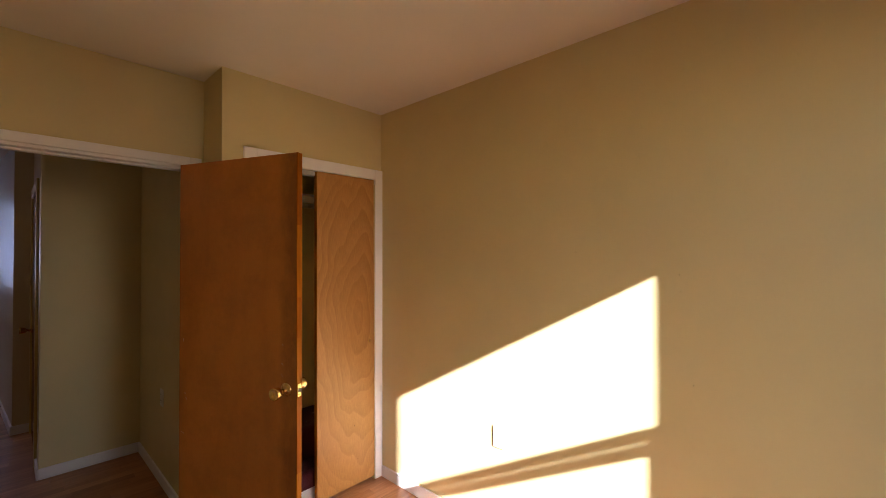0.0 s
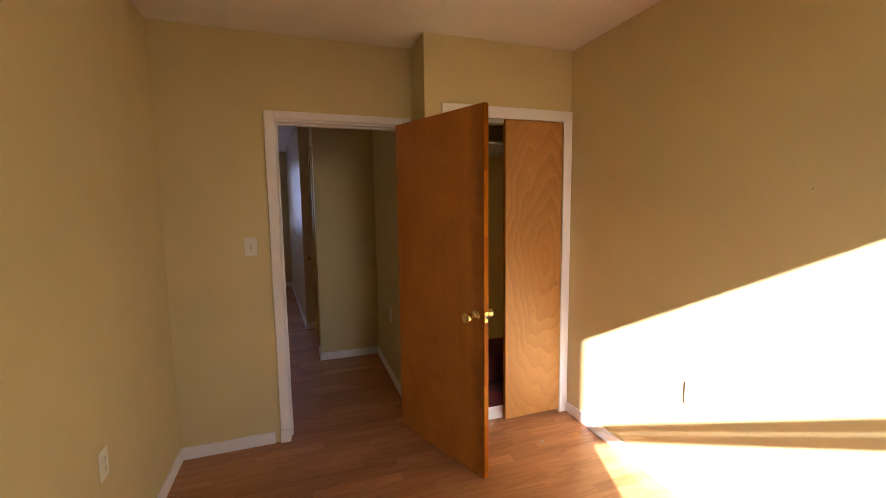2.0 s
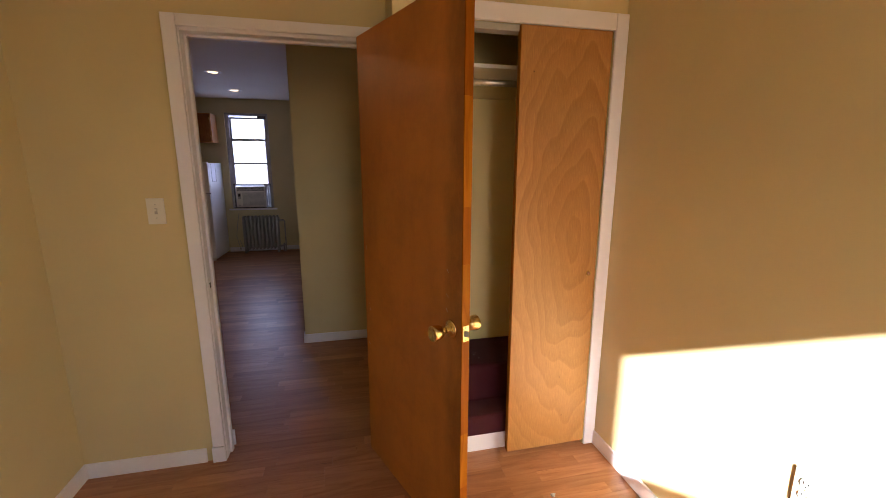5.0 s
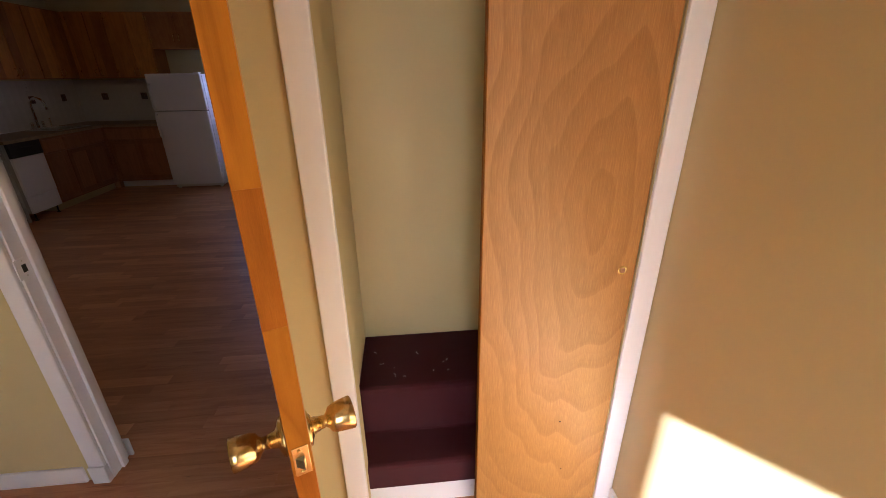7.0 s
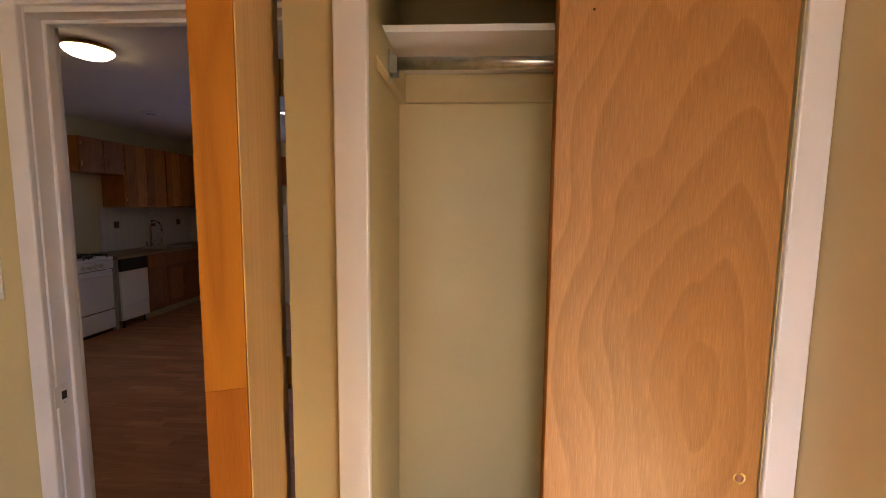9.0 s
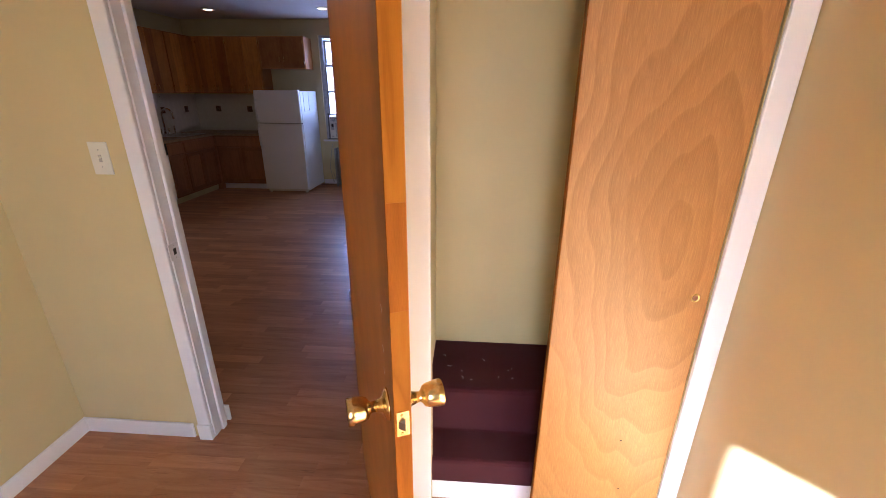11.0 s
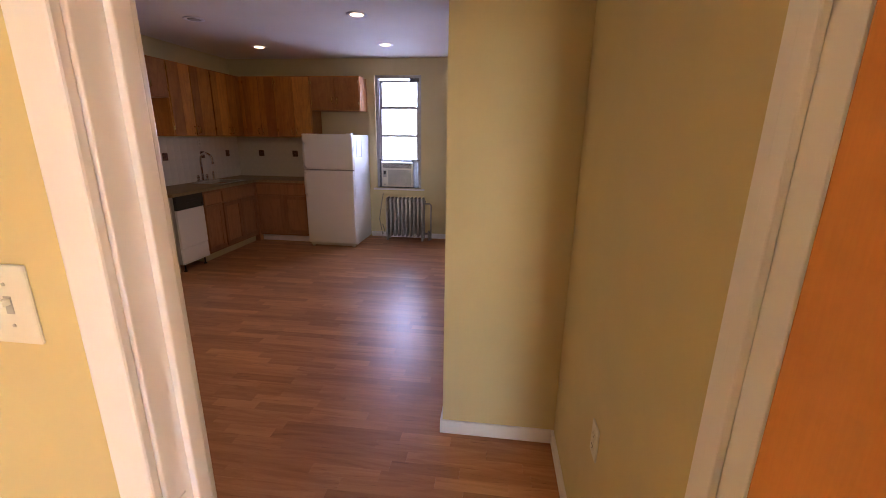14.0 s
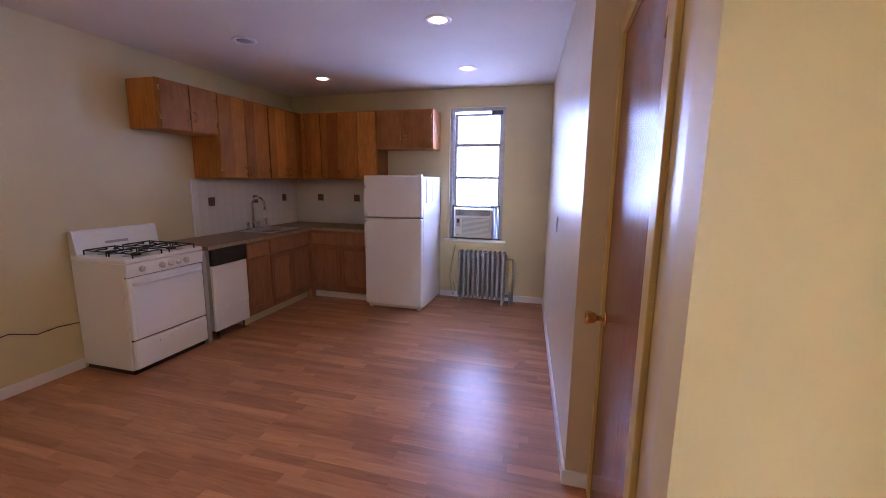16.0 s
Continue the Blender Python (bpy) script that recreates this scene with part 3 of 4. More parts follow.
# closet's sliding panel, hung a little out of plumb
slide = thing("door_2", (2.274, -0.290, 0.026), "tan lauan plywood sliding closet door hanging slightly crooked", "closet door", kind="structure")
slide.matrix_world = pose(2.274, -0.290, 0.026, 0, -0.2, 0)
bm = bmesh.new()
box(bm, -0.224, 0.2125, -0.014, 0.018, 0, 2.055, 0.0015)
panel = part("panel", bm, M_SLIDE, slide)
bm = bmesh.new()
box(bm, -0.2255, -0.2242, -0.0135, 0.0175, 0.001, 2.054)
part("edge_strip", bm, M_EDGE, panel, "orange pine edge strip")
bm = bmesh.new()
lathe(bm, [(0, 0.0135), (0.0010, 0.0135), (0.0013, 0.0122), (0.0005, 0.0105), (0.0003, 0.001)], (0.1755, -0.0138, 0.942), (0, -1, 0), 20)
part("finger_pull", bm, M_BRASS, slide, "round brass finger pull")
# flat brown disc paints the shade of the pull's hollow
bm = bmesh.new()
lathe(bm, [(0.0, 0.0085), (0.0007, 0.0085), (0.0008, 0.001)], (0.1755, -0.0138, 0.942), (0, -1, 0), 16)
part("pull_cup", bm, M_BASE, slide, "brown disc painting the shaded hollow of the finger pull")
for x, z in ((0.05, 0.393), (0.075, 0.17), (-0.16, 1.87)):
    bm = bmesh.new()
    lathe(bm, [(0, 0.003), (0.0008, 0.002)], (x, -0.0139, z), (0, -1, 0), 8)
    part("knot", bm, M_GAP, panel)
bm = boxes((CO0 + 0.01, CO1 - 0.01, -0.282, -0.222, COH - 0.03, COH - 0.001), bev=0.002)
struct("closet_track", bm, M_GREYPL, "grey metal sliding door track", "door track")

# brown kitchen door
kd = thing("door_3", (HX, K0, 0), "glossy dark brown wooden flush door, shut", "door", kind="structure")
bm = bmesh.new()
box(bm, -0.004, 0.034, 0.004, K1 - K0 - 0.004, 0.012, KH - 0.004, 0.002)
part("leaf", bm, M_KDOOR, kd)
knob(kd, (-0.004, K1 - K0 - 0.065, 0.915), (-1, 0, 0), "dull brass door knob")
for z in (0.22, 1.80):
    bm = bmesh.new()
    tube(bm, [(-0.012, 0.004, z), (-0.012, 0.004, z + 0.1)], 0.007)
    box(bm, -0.006, -0.0035, 0.004, 0.035, z, z + 0.1)
    part("hinge", bm, M_BRASS, kd, "brass butt hinge")

# ---- closet ----
bm = bmesh.new()
prism(bm, [(-0.236, 0.098), (-0.236, 0.19), (-0.232, 0.200), (-0.222, 0.205), (-0.085, 0.205), (-0.078, 0.21), (-0.078, 0.395), (-0.073, 0.408), (-0.062, 0.413), (0.26, 0.413), (0.26, 0.098)], 1.645, RW - 0.001)
for v in bm.verts:
    v.co = Vector((v.co.z, v.co.x, v.co.y))
stairs = part("carpeted_step", bm, M_CARPET)
tagged(stairs, "two closet steps covered in worn maroon carpet", "carpeted step", kind="structure")
rng = random.Random(4)
bm = bmesh.new()
for i in range(15):
    x, y = rng.uniform(1.67, 2.3), rng.uniform(-0.05, 0.24)
    a, l = rng.uniform(0, 6.28), rng.uniform(0.003, 0.012)
    tube(bm, [(x, y, 0.4145), (x + l * math.cos(a), y + l * math.sin(a), 0.4165), (x + 2 * l * math.cos(a + 0.5), y + 2 * l * math.sin(a + 0.5), 0.4145)], 0.0008, 4)
tagged(part("lint", bm, M_LINT), "pale lint crumbs scattered on the maroon carpet", "lint", kind="stuff")
shelf = thing("closet_shelf", (1.645, 0.26, 1.95), "white painted wooden closet shelf on khaki cleats", "shelf")
part("board", boxes((0, RW - 1.646, -0.34, -0.001, 0, 0.018), bev=0.002), M_TRIM, shelf)
part("back_cleat", boxes((0.021, RW - 1.647, -0.021, -0.001, -0.09, -0.0005), bev=0.002), M_WALL, shelf, "khaki painted wood cleat")
part("side_cleat", boxes((0, 0.02, -0.46, -0.001, -0.09, -0.0005), bev=0.002), M_WALL, shelf, "khaki painted wood cleat")
rod = thing("closet_rod", (1.665, -0.02, 1.895), "grey steel hanging rod with end flange", "closet rod")
bm = bmesh.new()
tube(bm, [(0.003, 0, 0), (RW - 1.668, 0, 0)], 0.0165, 16)
part("pole", bm, M_STEEL, rod)
bm = boxes((0, 0.004, -0.022, 0.022, -0.045, 0.03), (0.004, 0.022, -0.022, -0.019, -0.03, 0.015), (0.004, 0.022, 0.019, 0.022, -0.03, 0.015), bev=0.001)
part("flange", bm, M_STEEL, rod)

# ---- switches, sockets, small wall things ----
def plate_thing(name, at, rz, label, category, toggle):
    """Wall plate facing local -y."""
    t = thing(name, at, label, category, rz=rz)
    bm = bmesh.new()
    box(bm, -0.036, 0.036, -0.006, 0, -0.058, 0.058, 0.003)
    part("plate", bm, M_PLASTIC, t)
    if toggle:
        part("slot", boxes((-0.006, 0.006, -0.0068, -0.005, -0.013, 0.013), bev=0.0005), M_GREYPL, t)
        bm = bmesh.new()
        box(bm, -0.0045, 0.0045, -0.017, -0.006, 0.001, 0.010, 0.001)
        part("toggle", bm, M_PLASTIC, t)
        zs = (-0.03, 0.03)
    else:
        for z in (-0.02, 0.02):
            bm = bmesh.new()
            lathe(bm, [(0.0, 0.017), (0.008, 0.017), (0.0086, 0.016)], (0, 0, z), (0, -1, 0), 20)
            face = part("socket", bm, M_PLASTIC, t)
            for x in (-0.0065, 0.0065):
                part("slot", boxes((x - 0.0012, x + 0.0012, -0.0092, -0.008, z - 0.001, z + 0.008)), M_BLACK, face)
            bm = bmesh.new()
            lathe(bm, [(0.008, 0.0026), (0.0092, 0.0024)], (0, 0, z - 0.008), (0, -1, 0), 8)
            part("ground_hole", bm, M_BLACK, face)
        zs = (0.0,)
    for z in zs:
        bm = bmesh.new()
        lathe(bm, [(0.005, 0.003), (0.0072, 0.0024)], (0, 0, z), (0, -1, 0), 8)
        part("screw", bm, M_STEEL, t)
    return t


plate_thing("light_switch", (0.457, 0, 1.289), 0, "off-white plastic toggle switch plate beside the doorway", "light switch", True)
plate_thing("wall_outlet", (0, -0.943, 0.566), 90, "off-white plastic double socket above the baseboard", "wall outlet", False)
plate_thing("wall_outlet", (RW, -1.308, 0.573), -90, "white plastic double socket standing proud in the sunlight", "wall outlet", False)
plate_thing("light_switch", (0.6665, 3.95, 1.15), -94.2, "off-white switch plate on the glossy wall", "light switch", True)
plate_thing("wall_outlet", (KL + 0.0140, 4.76, 1.40), 90, "white double socket set in the tile backsplash", "wall outlet", False)
plate_thing("wall_outlet", (1.462, 0.712, 0.585), -90, "khaki-painted socket plate low on the hall wall", "wall outlet", False)
for y, z in ((-2.186, 1.480), (-2.190, 1.415), (-2.232, 1.052), (-1.754, 1.572)):
    n = thing("nail", (RW, y, z), "small dark nail stuck in the painted wall", "nail", "nails in the sunlit wall")
    bm = bmesh.new()
    lathe(bm, [(0, 0.0011), (0.005, 0.0011), (0.0055, 0.0022), (0.0065, 0.0018)], (0, 0, 0), (-1, 0, 0), 8)
    part("nail_head", bm, M_GAP, n)
bm = bmesh.new()
lathe(bm, [(0, 0.010), (0.004, 0.009), (0.008, 0.005), (0.009, 0.001)], (0, 0, 0), (0, 0, 1), 9)
tube(bm, [(-0.012, 0.004, 0.003), (0.0, -0.004, 0.007), (0.014, 0.006, 0.003)], 0.0025, 6)
deb = part("floor_debris", bm, M_GREYPL)
deb.location = (2.160, -0.597, 0.0)
tagged(deb, "small grey scrap lying on the laminate floor", "debris")

# ---- bedroom window ----
bw = thing("window_1", ((BX0 + BX1) / 2, WIN_Y, BZ0), "white double-hung sash window", "window", kind="structure")
w2, wh = (BX1 - BX0) / 2, BZ1 - BZ0
part("window_frame", boxes((-w2, -w2 + 0.02, -0.05, 0.04, 0, wh), (w2 - 0.02, w2, -0.05, 0.04, 0, wh), (-w2 + 0.02, w2 - 0.02, -0.05, 0.04, wh - 0.02, wh), (-w2 + 0.02, w2 - 0.02, -0.05, 0.04, 0, 0.02)), M_TRIM, bw)
RZ = 1.63 - BZ0
up = part("upper_sash", boxes((-w2 + 0.02, -w2 + 0.064, -0.035, -0.005, RZ, wh - 0.02), (w2 - 0.064, w2 - 0.02, -0.035, -0.005, RZ, wh - 0.02), (-w2 + 0.064, w2 - 0.064, -0.035, -0.005, wh - 0.062, wh - 0.02), (-w2 + 0.064, w2 - 0.064, -0.035, -0.005, RZ + 0.018, RZ + 0.062)), M_TRIM, bw)
lo = part("lower_sash", boxes((-w2 + 0.02, -w2 + 0.064, 0.0, 0.03, 0.02, RZ), (w2 - 0.064, w2 - 0.02, 0.0, 0.03, 0.02, RZ), (-w2 + 0.064, w2 - 0.064, 0.0, 0.03, RZ - 0.062, RZ - 0.02), (-w2 + 0.064, w2 - 0.064, 0.0, 0.03, 0.02, 0.07)), M_TRIM, bw)

# ---- hall ----
dome = thing("ceiling_lamp", (-0.655, 1.57, H), "lit warm glass dome ceiling lamp with bronze rim", "ceiling lamp")
bm = bmesh.new()
lathe(bm, [(0, 0.135), (0.018, 0.15), (0.03, 0.148)], (0, 0, 0), (0, 0, -1), 32)
part("rim", bm, M_BRASS, dome, "bronze metal rim")
bm = bmesh.new()
lathe(bm, [(0.028, 0.142), (0.045, 0.132), (0.065, 0.105), (0.078, 0.06), (0.082, 0.01)], (0, 0, 0), (0, 0, -1), 32)
part("shade", bm, M_DOME, dome, "glowing alabaster glass shade")

# ---- kitchen window, air conditioner, radiator ----
kw = thing("window_2", ((WX0 + WX1) / 2, KF + 0.09, WZ0), "tall grey-framed sash window raised over an air conditioner", "window", kind="structure")
w2, wh = (WX1 - WX0) / 2, WZ1 - WZ0
part("window_frame", boxes((-w2, -w2 + 0.035, -0.06, 0.06, 0, wh), (w2 - 0.035, w2, -0.06, 0.06, 0, wh), (-w2 + 0.035, w2 - 0.035, -0.06, 0.06, wh - 0.04, wh), bev=0.003), M_ALU, kw)
part("window_track", boxes((-w2 + 0.035, -w2 + 0.05, -0.05, 0.05, 0, wh - 0.04), (w2 - 0.05, w2 - 0.035, -0.05, 0.05, 0, wh - 0.04), bev=0.002), M_ALU, kw)
part("head_stop", boxes((w2 - 0.17, w2 - 0.034, -0.055, -0.04, wh - 0.085, wh - 0.039), bev=0.002), M_DARKMETAL, kw, "dark torn head strip")
Z1, Z2, Z3, ZT = 1.14 - WZ0, 1.513 - WZ0, 1.905 - WZ0, wh - 0.06
sw = w2 - 0.05
ls = part("lower_sash", boxes((-sw, -sw + 0.03, -0.035, -0.005, Z1, Z3), (sw - 0.03, sw, -0.035, -0.005, Z1, Z3), (-sw + 0.03, sw - 0.03, -0.035, -0.005, Z1, Z1 + 0.03), (-sw + 0.03, sw - 0.03, -0.035, -0.005, Z3 - 0.02, Z3 + 0.02), (-sw + 0.03, sw - 0.03, -0.033, -0.008, Z2 - 0.017, Z2 + 0.017), bev=0.002), M_ALU, kw)
us = part("upper_sash", boxes((-sw, -sw + 0.03, 0.003, 0.03, Z3 - 0.02, ZT), (sw - 0.03, sw, 0.003, 0.03, Z3 - 0.02, ZT), (-sw + 0.03, sw - 0.03, 0.003, 0.03, ZT - 0.03, ZT), (-sw + 0.03, sw - 0.03, 0.003, 0.03, Z3 - 0.02, Z3 + 0.01), bev=0.002), M_ALU, kw)
for par, z0, z1, y in ((ls, Z1 + 0.03, Z2 - 0.017, -0.02), (ls, Z2 + 0.017, Z3 - 0.02, -0.02), (us, Z3 + 0.015, ZT - 0.03, 0.016)):
    p = part("pane", boxes((-sw + 0.03, sw - 0.03, y, y + 0.003, z0, z1)), M_GLASS, par)
    p.visible_shadow = False
for x in (-0.14, 0.16):
    bm = bmesh.new()
    lathe(bm, [(0, 0.02), (0.012, 0.02), (0.018, 0.014)], (x, -0.02, Z3 + 0.014), (0, 0, 1), 14)
    part("sash_lock", bm, M_ALU, kw)
struct("window_sill", boxes((WX0 - 0.05, WX1 + 0.05, KF - 0.035, KF + 0.03, WZ0 - 0.028, WZ0 - 0.001), bev=0.005), M_TRIM, "painted wooden window stool", "window sill")
struct("window_apron", boxes((WX0 - 0.03, WX1 + 0.03, KF - 0.014, KF - 0.001, WZ0 - 0.085, WZ0 - 0.03), bev=0.004), M_KWALL, "painted apron board under the window stool", "window trim")

ac = thing("air_conditioner", (-0.342, KF + 0.0, WZ0 + 0.022), "off-white window air conditioner with grilles", "air conditioner")
bm = bmesh.new()
box(bm, -0.235, 0.235, -0.03, 0.30, 0, 0.355, 0.008)
body = part("body", bm, M_PLASTIC, ac)
part("front_panel", boxes((-0.225, 0.225, -0.045, -0.029, 0.01, 0.265), bev=0.006), M_PLASTIC, ac)
part("top_grille", boxes((-0.215, 0.215, -0.034, -0.029, 0.275, 0.345)), M_BLACK, ac, "dark vent recess")
for i in range(6):
    part("louvre", boxes((-0.215, 0.215, -0.043, -0.033, 0.277 + i * 0.0118, 0.282 + i * 0.0118), bev=0.001), M_PLASTIC, ac)
gr = part("intake_grille", boxes((-0.13, 0.215, -0.048, -0.044, 0.03, 0.25), bev=0.002), M_GREYPL, ac, "grey intake grille")
for i in range(14):
    part("slat", boxes((-0.125, 0.21, -0.051, -0.047, 0.036 + i * 0.0152, 0.042 + i * 0.0152), bev=0.001), M_PLASTIC, gr)
part("control_panel", boxes((-0.205, -0.155, -0.048, -0.044, 0.14, 0.24), bev=0.002), M_GREYPL, ac)
part("display", boxes((-0.197, -0.163, -0.050, -0.047, 0.185, 0.232), bev=0.001), M_BLACK, ac)
part("badge", boxes((-0.2, -0.17, -0.0465, -0.0445, 0.03, 0.045)), M_GREYPL, ac)
acc = thing("accordion_panel", (-0.068, KF + 0.05, WZ0 + 0.02), "dark folded side panel filling the window gap", "window panel")
for i in range(8):
    part("fold", boxes((-0.06 + i * 0.0155, -0.048 + i * 0.0155, -0.012 + (i % 2) * 0.006, 0.006 + (i % 2) * 0.006, 0, 0.385), bev=0.001), M_DARKMETAL, acc)
part("frame_rail", boxes((-0.064, 0.066, -0.02, 0.012, 0.386, 0.40), bev=0.001), M_DARKMETAL, acc)
acl = thing("accordion_panel", (-0.610, KF + 0.05, WZ0 + 0.02), "narrow dark side panel beside the air conditioner", "window panel")
for i in range(2):
    part("fold", boxes((-0.012 + i * 0.0125, -0.001 + i * 0.0125, -0.012, 0.006, 0, 0.40), bev=0.001), M_DARKMETAL, acl)
struct("window_ledge", boxes((WX0 + 0.001, WX1 - 0.001, KF + 0.03, KF + 0.2, WZ0 - 0.001, WZ0 + 0.018), bev=0.002), M_DARKMETAL, "dark weathered outer window ledge", "window sill")

rad = thing("radiator", (-0.478, 5.385, 0), "silver-painted cast iron column radiator", "radiator")
NS, PITCH = 10, 0.0585
for i in range(NS):
    bm = bmesh.new()
    x = 0.02 + i * PITCH
    for y in (0.022, 0.09, 0.158):
        box(bm, x - 0.0195, x + 0.0195, y - 0.022, y + 0.022, 0.085, 0.605, 0.016, 3)
    box(bm, x - 0.017, x + 0.017, 0.004, 0.176, 0.57, 0.638, 0.016, 3)
    box(bm, x - 0.017, x + 0.017, 0.004, 0.176, 0.06, 0.125, 0.016, 3)
    if i in (0, NS - 1):
        for y in (0.025, 0.155):
            box(bm, x - 0.016, x + 0.016, y - 0.018, y + 0.018, 0, 0.08, 0.006)
    for f in bm.faces:
        f.smooth = True
    part("section", bm, M_RAD, rad)
for z in (0.10, 0.585):
    bm = bmesh.new()
    tube(bm, [(0, 0.09, z), (NS * PITCH, 0.09, z)], 0.02, 10)
    part("nipple_bar", bm, M_RAD, rad)
bm = bmesh.new()
tube(bm, [(NS * PITCH, 0.09, 0.10), (NS * PITCH + 0.05, 0.09, 0.10)], 0.016)
tube(bm, [(NS * PITCH + 0.05, 0.09, 0.0), (NS * PITCH + 0.05, 0.09, 0.13)], 0.016)
lathe(bm, [(0, 0.022), (0.03, 0.022), (0.035, 0.012), (0.05, 0.01)], (NS * PITCH + 0.05, 0.09, 0.10), (0, 0, 1), 12)
part("valve", bm, M_RAD, rad)
bm = bmesh.new()
tube(bm, [(NS * PITCH + 0.075, 0.13, 0.0), (NS * PITCH + 0.075, 0.13, 0.53), (NS * PITCH + 0.06, 0.12, 0.55), (NS * PITCH - 0.01, 0.11, 0.55)], 0.011)
part("pipe", bm, M_RAD, rad, "thin silver riser pipe")
tag = part("paper_scrap", boxes((-0.03, 0.03, -0.02, 0.02, 0, 0.002)), M_TRIM)
tag.matrix_world = pose(-0.13, 5.41, 0.636, 0, 6, 25)
tagged(tag, "small white scrap lying on the radiator", "paper")

# ---- refrigerator ----
fr = thing("refrigerator", (-1.45, 4.87, 0.0), "white top-freezer refrigerator with long handles", "refrigerator")
FW = 0.685
part("cabinet", boxes((0, FW, 0.065, 0.735, 0.03, 1.518), bev=0.006), M_ENAMEL, fr)
fd = part("freezer_door", boxes((-0.001, FW + 0.001, 0, 0.06, 1.066, 1.527), bev=0.012), M_ENAMEL, fr)
md = part("fridge_door", boxes((-0.001, FW + 0.001, 0, 0.06, 0.055, 1.054), bev=0.012), M_ENAMEL, fr)
for par, z0, z1 in ((fd, 1.09, 1.40), (md, 0.72, 1.02)):
    bm = bmesh.new()
    tube(bm, [(0.028, 0.0, z0), (0.028, -0.035, z0 + 0.02), (0.028, -0.04, (z0 + z1) / 2), (0.028, -0.035, z1 - 0.02), (0.028, 0.0, z1)], 0.013, 10)
    part("handle", bm, M_ENAMEL, par)
part("gasket", boxes((0.006, FW - 0.006, 0.0605, 0.0645, 0.06, 1.50)), M_GREYPL, fr)
part("toe_grille", boxes((0.02, FW - 0.02, 0.03, 0.07, 0.018, 0.052), bev=0.002), M_PLASTIC, fr, "off-white toe grille")
for x in (0.05, FW - 0.05):
    for y in (0.05, 0.66):
        bm = bmesh.new()
        lathe(bm, [(0, 0.022), (0.03, 0.018)], (x, y, 0), (0, 0, 1), 10)
        part("foot", bm, M_PLASTIC, fr)
part("hinge_cover", boxes((FW - 0.08, FW - 0.01, 0.01, 0.09, 1.5275, 1.538), bev=0.003), M_ENAMEL, fr)
sl = thing("notice_sleeve", (-1.45 + FW + 0.0015, 5.14, 1.235), "clear plastic sleeve with a white sheet on the fridge side", "notice")
part("sheet", boxes((0, 0.0015, -0.1, 0.1, 0, 0.26)), M_TRIM, sl)
part("edge", boxes((0.0005, 0.004, -0.108, -0.1005, -0.006, 0.266), (0.0005, 0.004, 0.1005, 0.108, -0.006, 0.266), (0.0005, 0.004, -0.1, 0.1, -0.006, -0.0005), bev=0.001), M_GREYPL, sl)

# ---- stove ----
st = thing("stove", (-2.848, 2.79, 0.0), "white gas stove with black grates", "stove")
SD, SW, SH = 0.535, 0.665, 0.888     # depth along x, width along y
part("body", boxes((0, SD - 0.035, 0, SW, 0.035, SH - 0.03), bev=0.004), M_ENAMEL, st)
part("cooktop", boxes((-0.0, SD + 0.012, -0.004, SW + 0.004, SH - 0.028, SH + 0.008), bev=0.009), M_ENAMEL, st)
bm = bmesh.new()
prism(bm, [(0.0, SH + 0.004), (0.07, SH + 0.004), (0.045, SH + 0.18), (0.02, SH + 0.19), (0.0, SH + 0.185)], 0.0, SW)
for v in bm.verts:
    v.co = Vector((v.co.x, v.co.z, v.co.y))
part("backguard", bm, M_ENAMEL, st)
part("vent_slot", boxes((0.055, 0.062, 0.22, 0.40, SH + 0.07, SH + 0.09)), M_GREYPL, st)
bm = bmesh.new()
prism(bm, [(SD - 0.034, SH - 0.13), (SD + 0.002, SH - 0.13), (SD + 0.014, SH - 0.032), (SD - 0.034, SH - 0.03)], 0.0, SW)
for v in bm.verts:
    v.co = Vector((v.co.x, v.co.z, v.co.y))
cp = part("control_panel", bm, M_ENAMEL, st)
for y in (0.12, 0.28, 0.355, 0.427, 0.497):
    bm = bmesh.new()
    lathe(bm, [(0, 0.025), (0.008, 0.024), (0.012, 0.018), (0.026, 0.016), (0.028, 0.012)], (SD + 0.008, y, SH - 0.08), (1, 0, 0.12), 18)
    box(bm, SD + 0.014, SD + 0.040, y - 0.004, y + 0.004, SH - 0.098, SH - 0.062, 0.002)
    part("knob", bm, M_PLASTIC, cp, "cream control knob")
od = part("oven_door", boxes((SD - 0.034, SD + 0.0, 0.006, SW - 0.006, 0.275, SH - 0.14), bev=0.008), M_ENAMEL, st)
bm = bmesh.new()
tube(bm, [(SD, 0.05, 0.70), (SD + 0.035, 0.06, 0.705), (SD + 0.038, SW / 2, 0.705), (SD + 0.035, SW - 0.06, 0.705), (SD, SW - 0.05, 0.70)], 0.013, 10)
part("handle", bm, M_ENAMEL, od)
part("window_recess", boxes((SD - 0.001, SD + 0.0015, 0.04, SW - 0.04, 0.30, 0.66), bev=0.001), M_ENAMEL, od)
# black strips paint the shade in the gaps above and below the oven door
for z in (0.255, SH - 0.152):
    part("door_gap", boxes((SD - 0.0346, SD - 0.028, 0.012, SW - 0.012, z, z + 0.03)), M_BLACK, st, "black strip painting the shade in the gap beside the oven door")
dr = part("drawer", boxes((SD - 0.034, SD + 0.0, 0.006, SW - 0.006, 0.045, 0.262), bev=0.008), M_ENAMEL, st)
part("drawer_pull", boxes((SD - 0.001, SD + 0.012, 0.20, 0.36, 0.205, 0.225), bev=0.004), M_ENAMEL, dr)
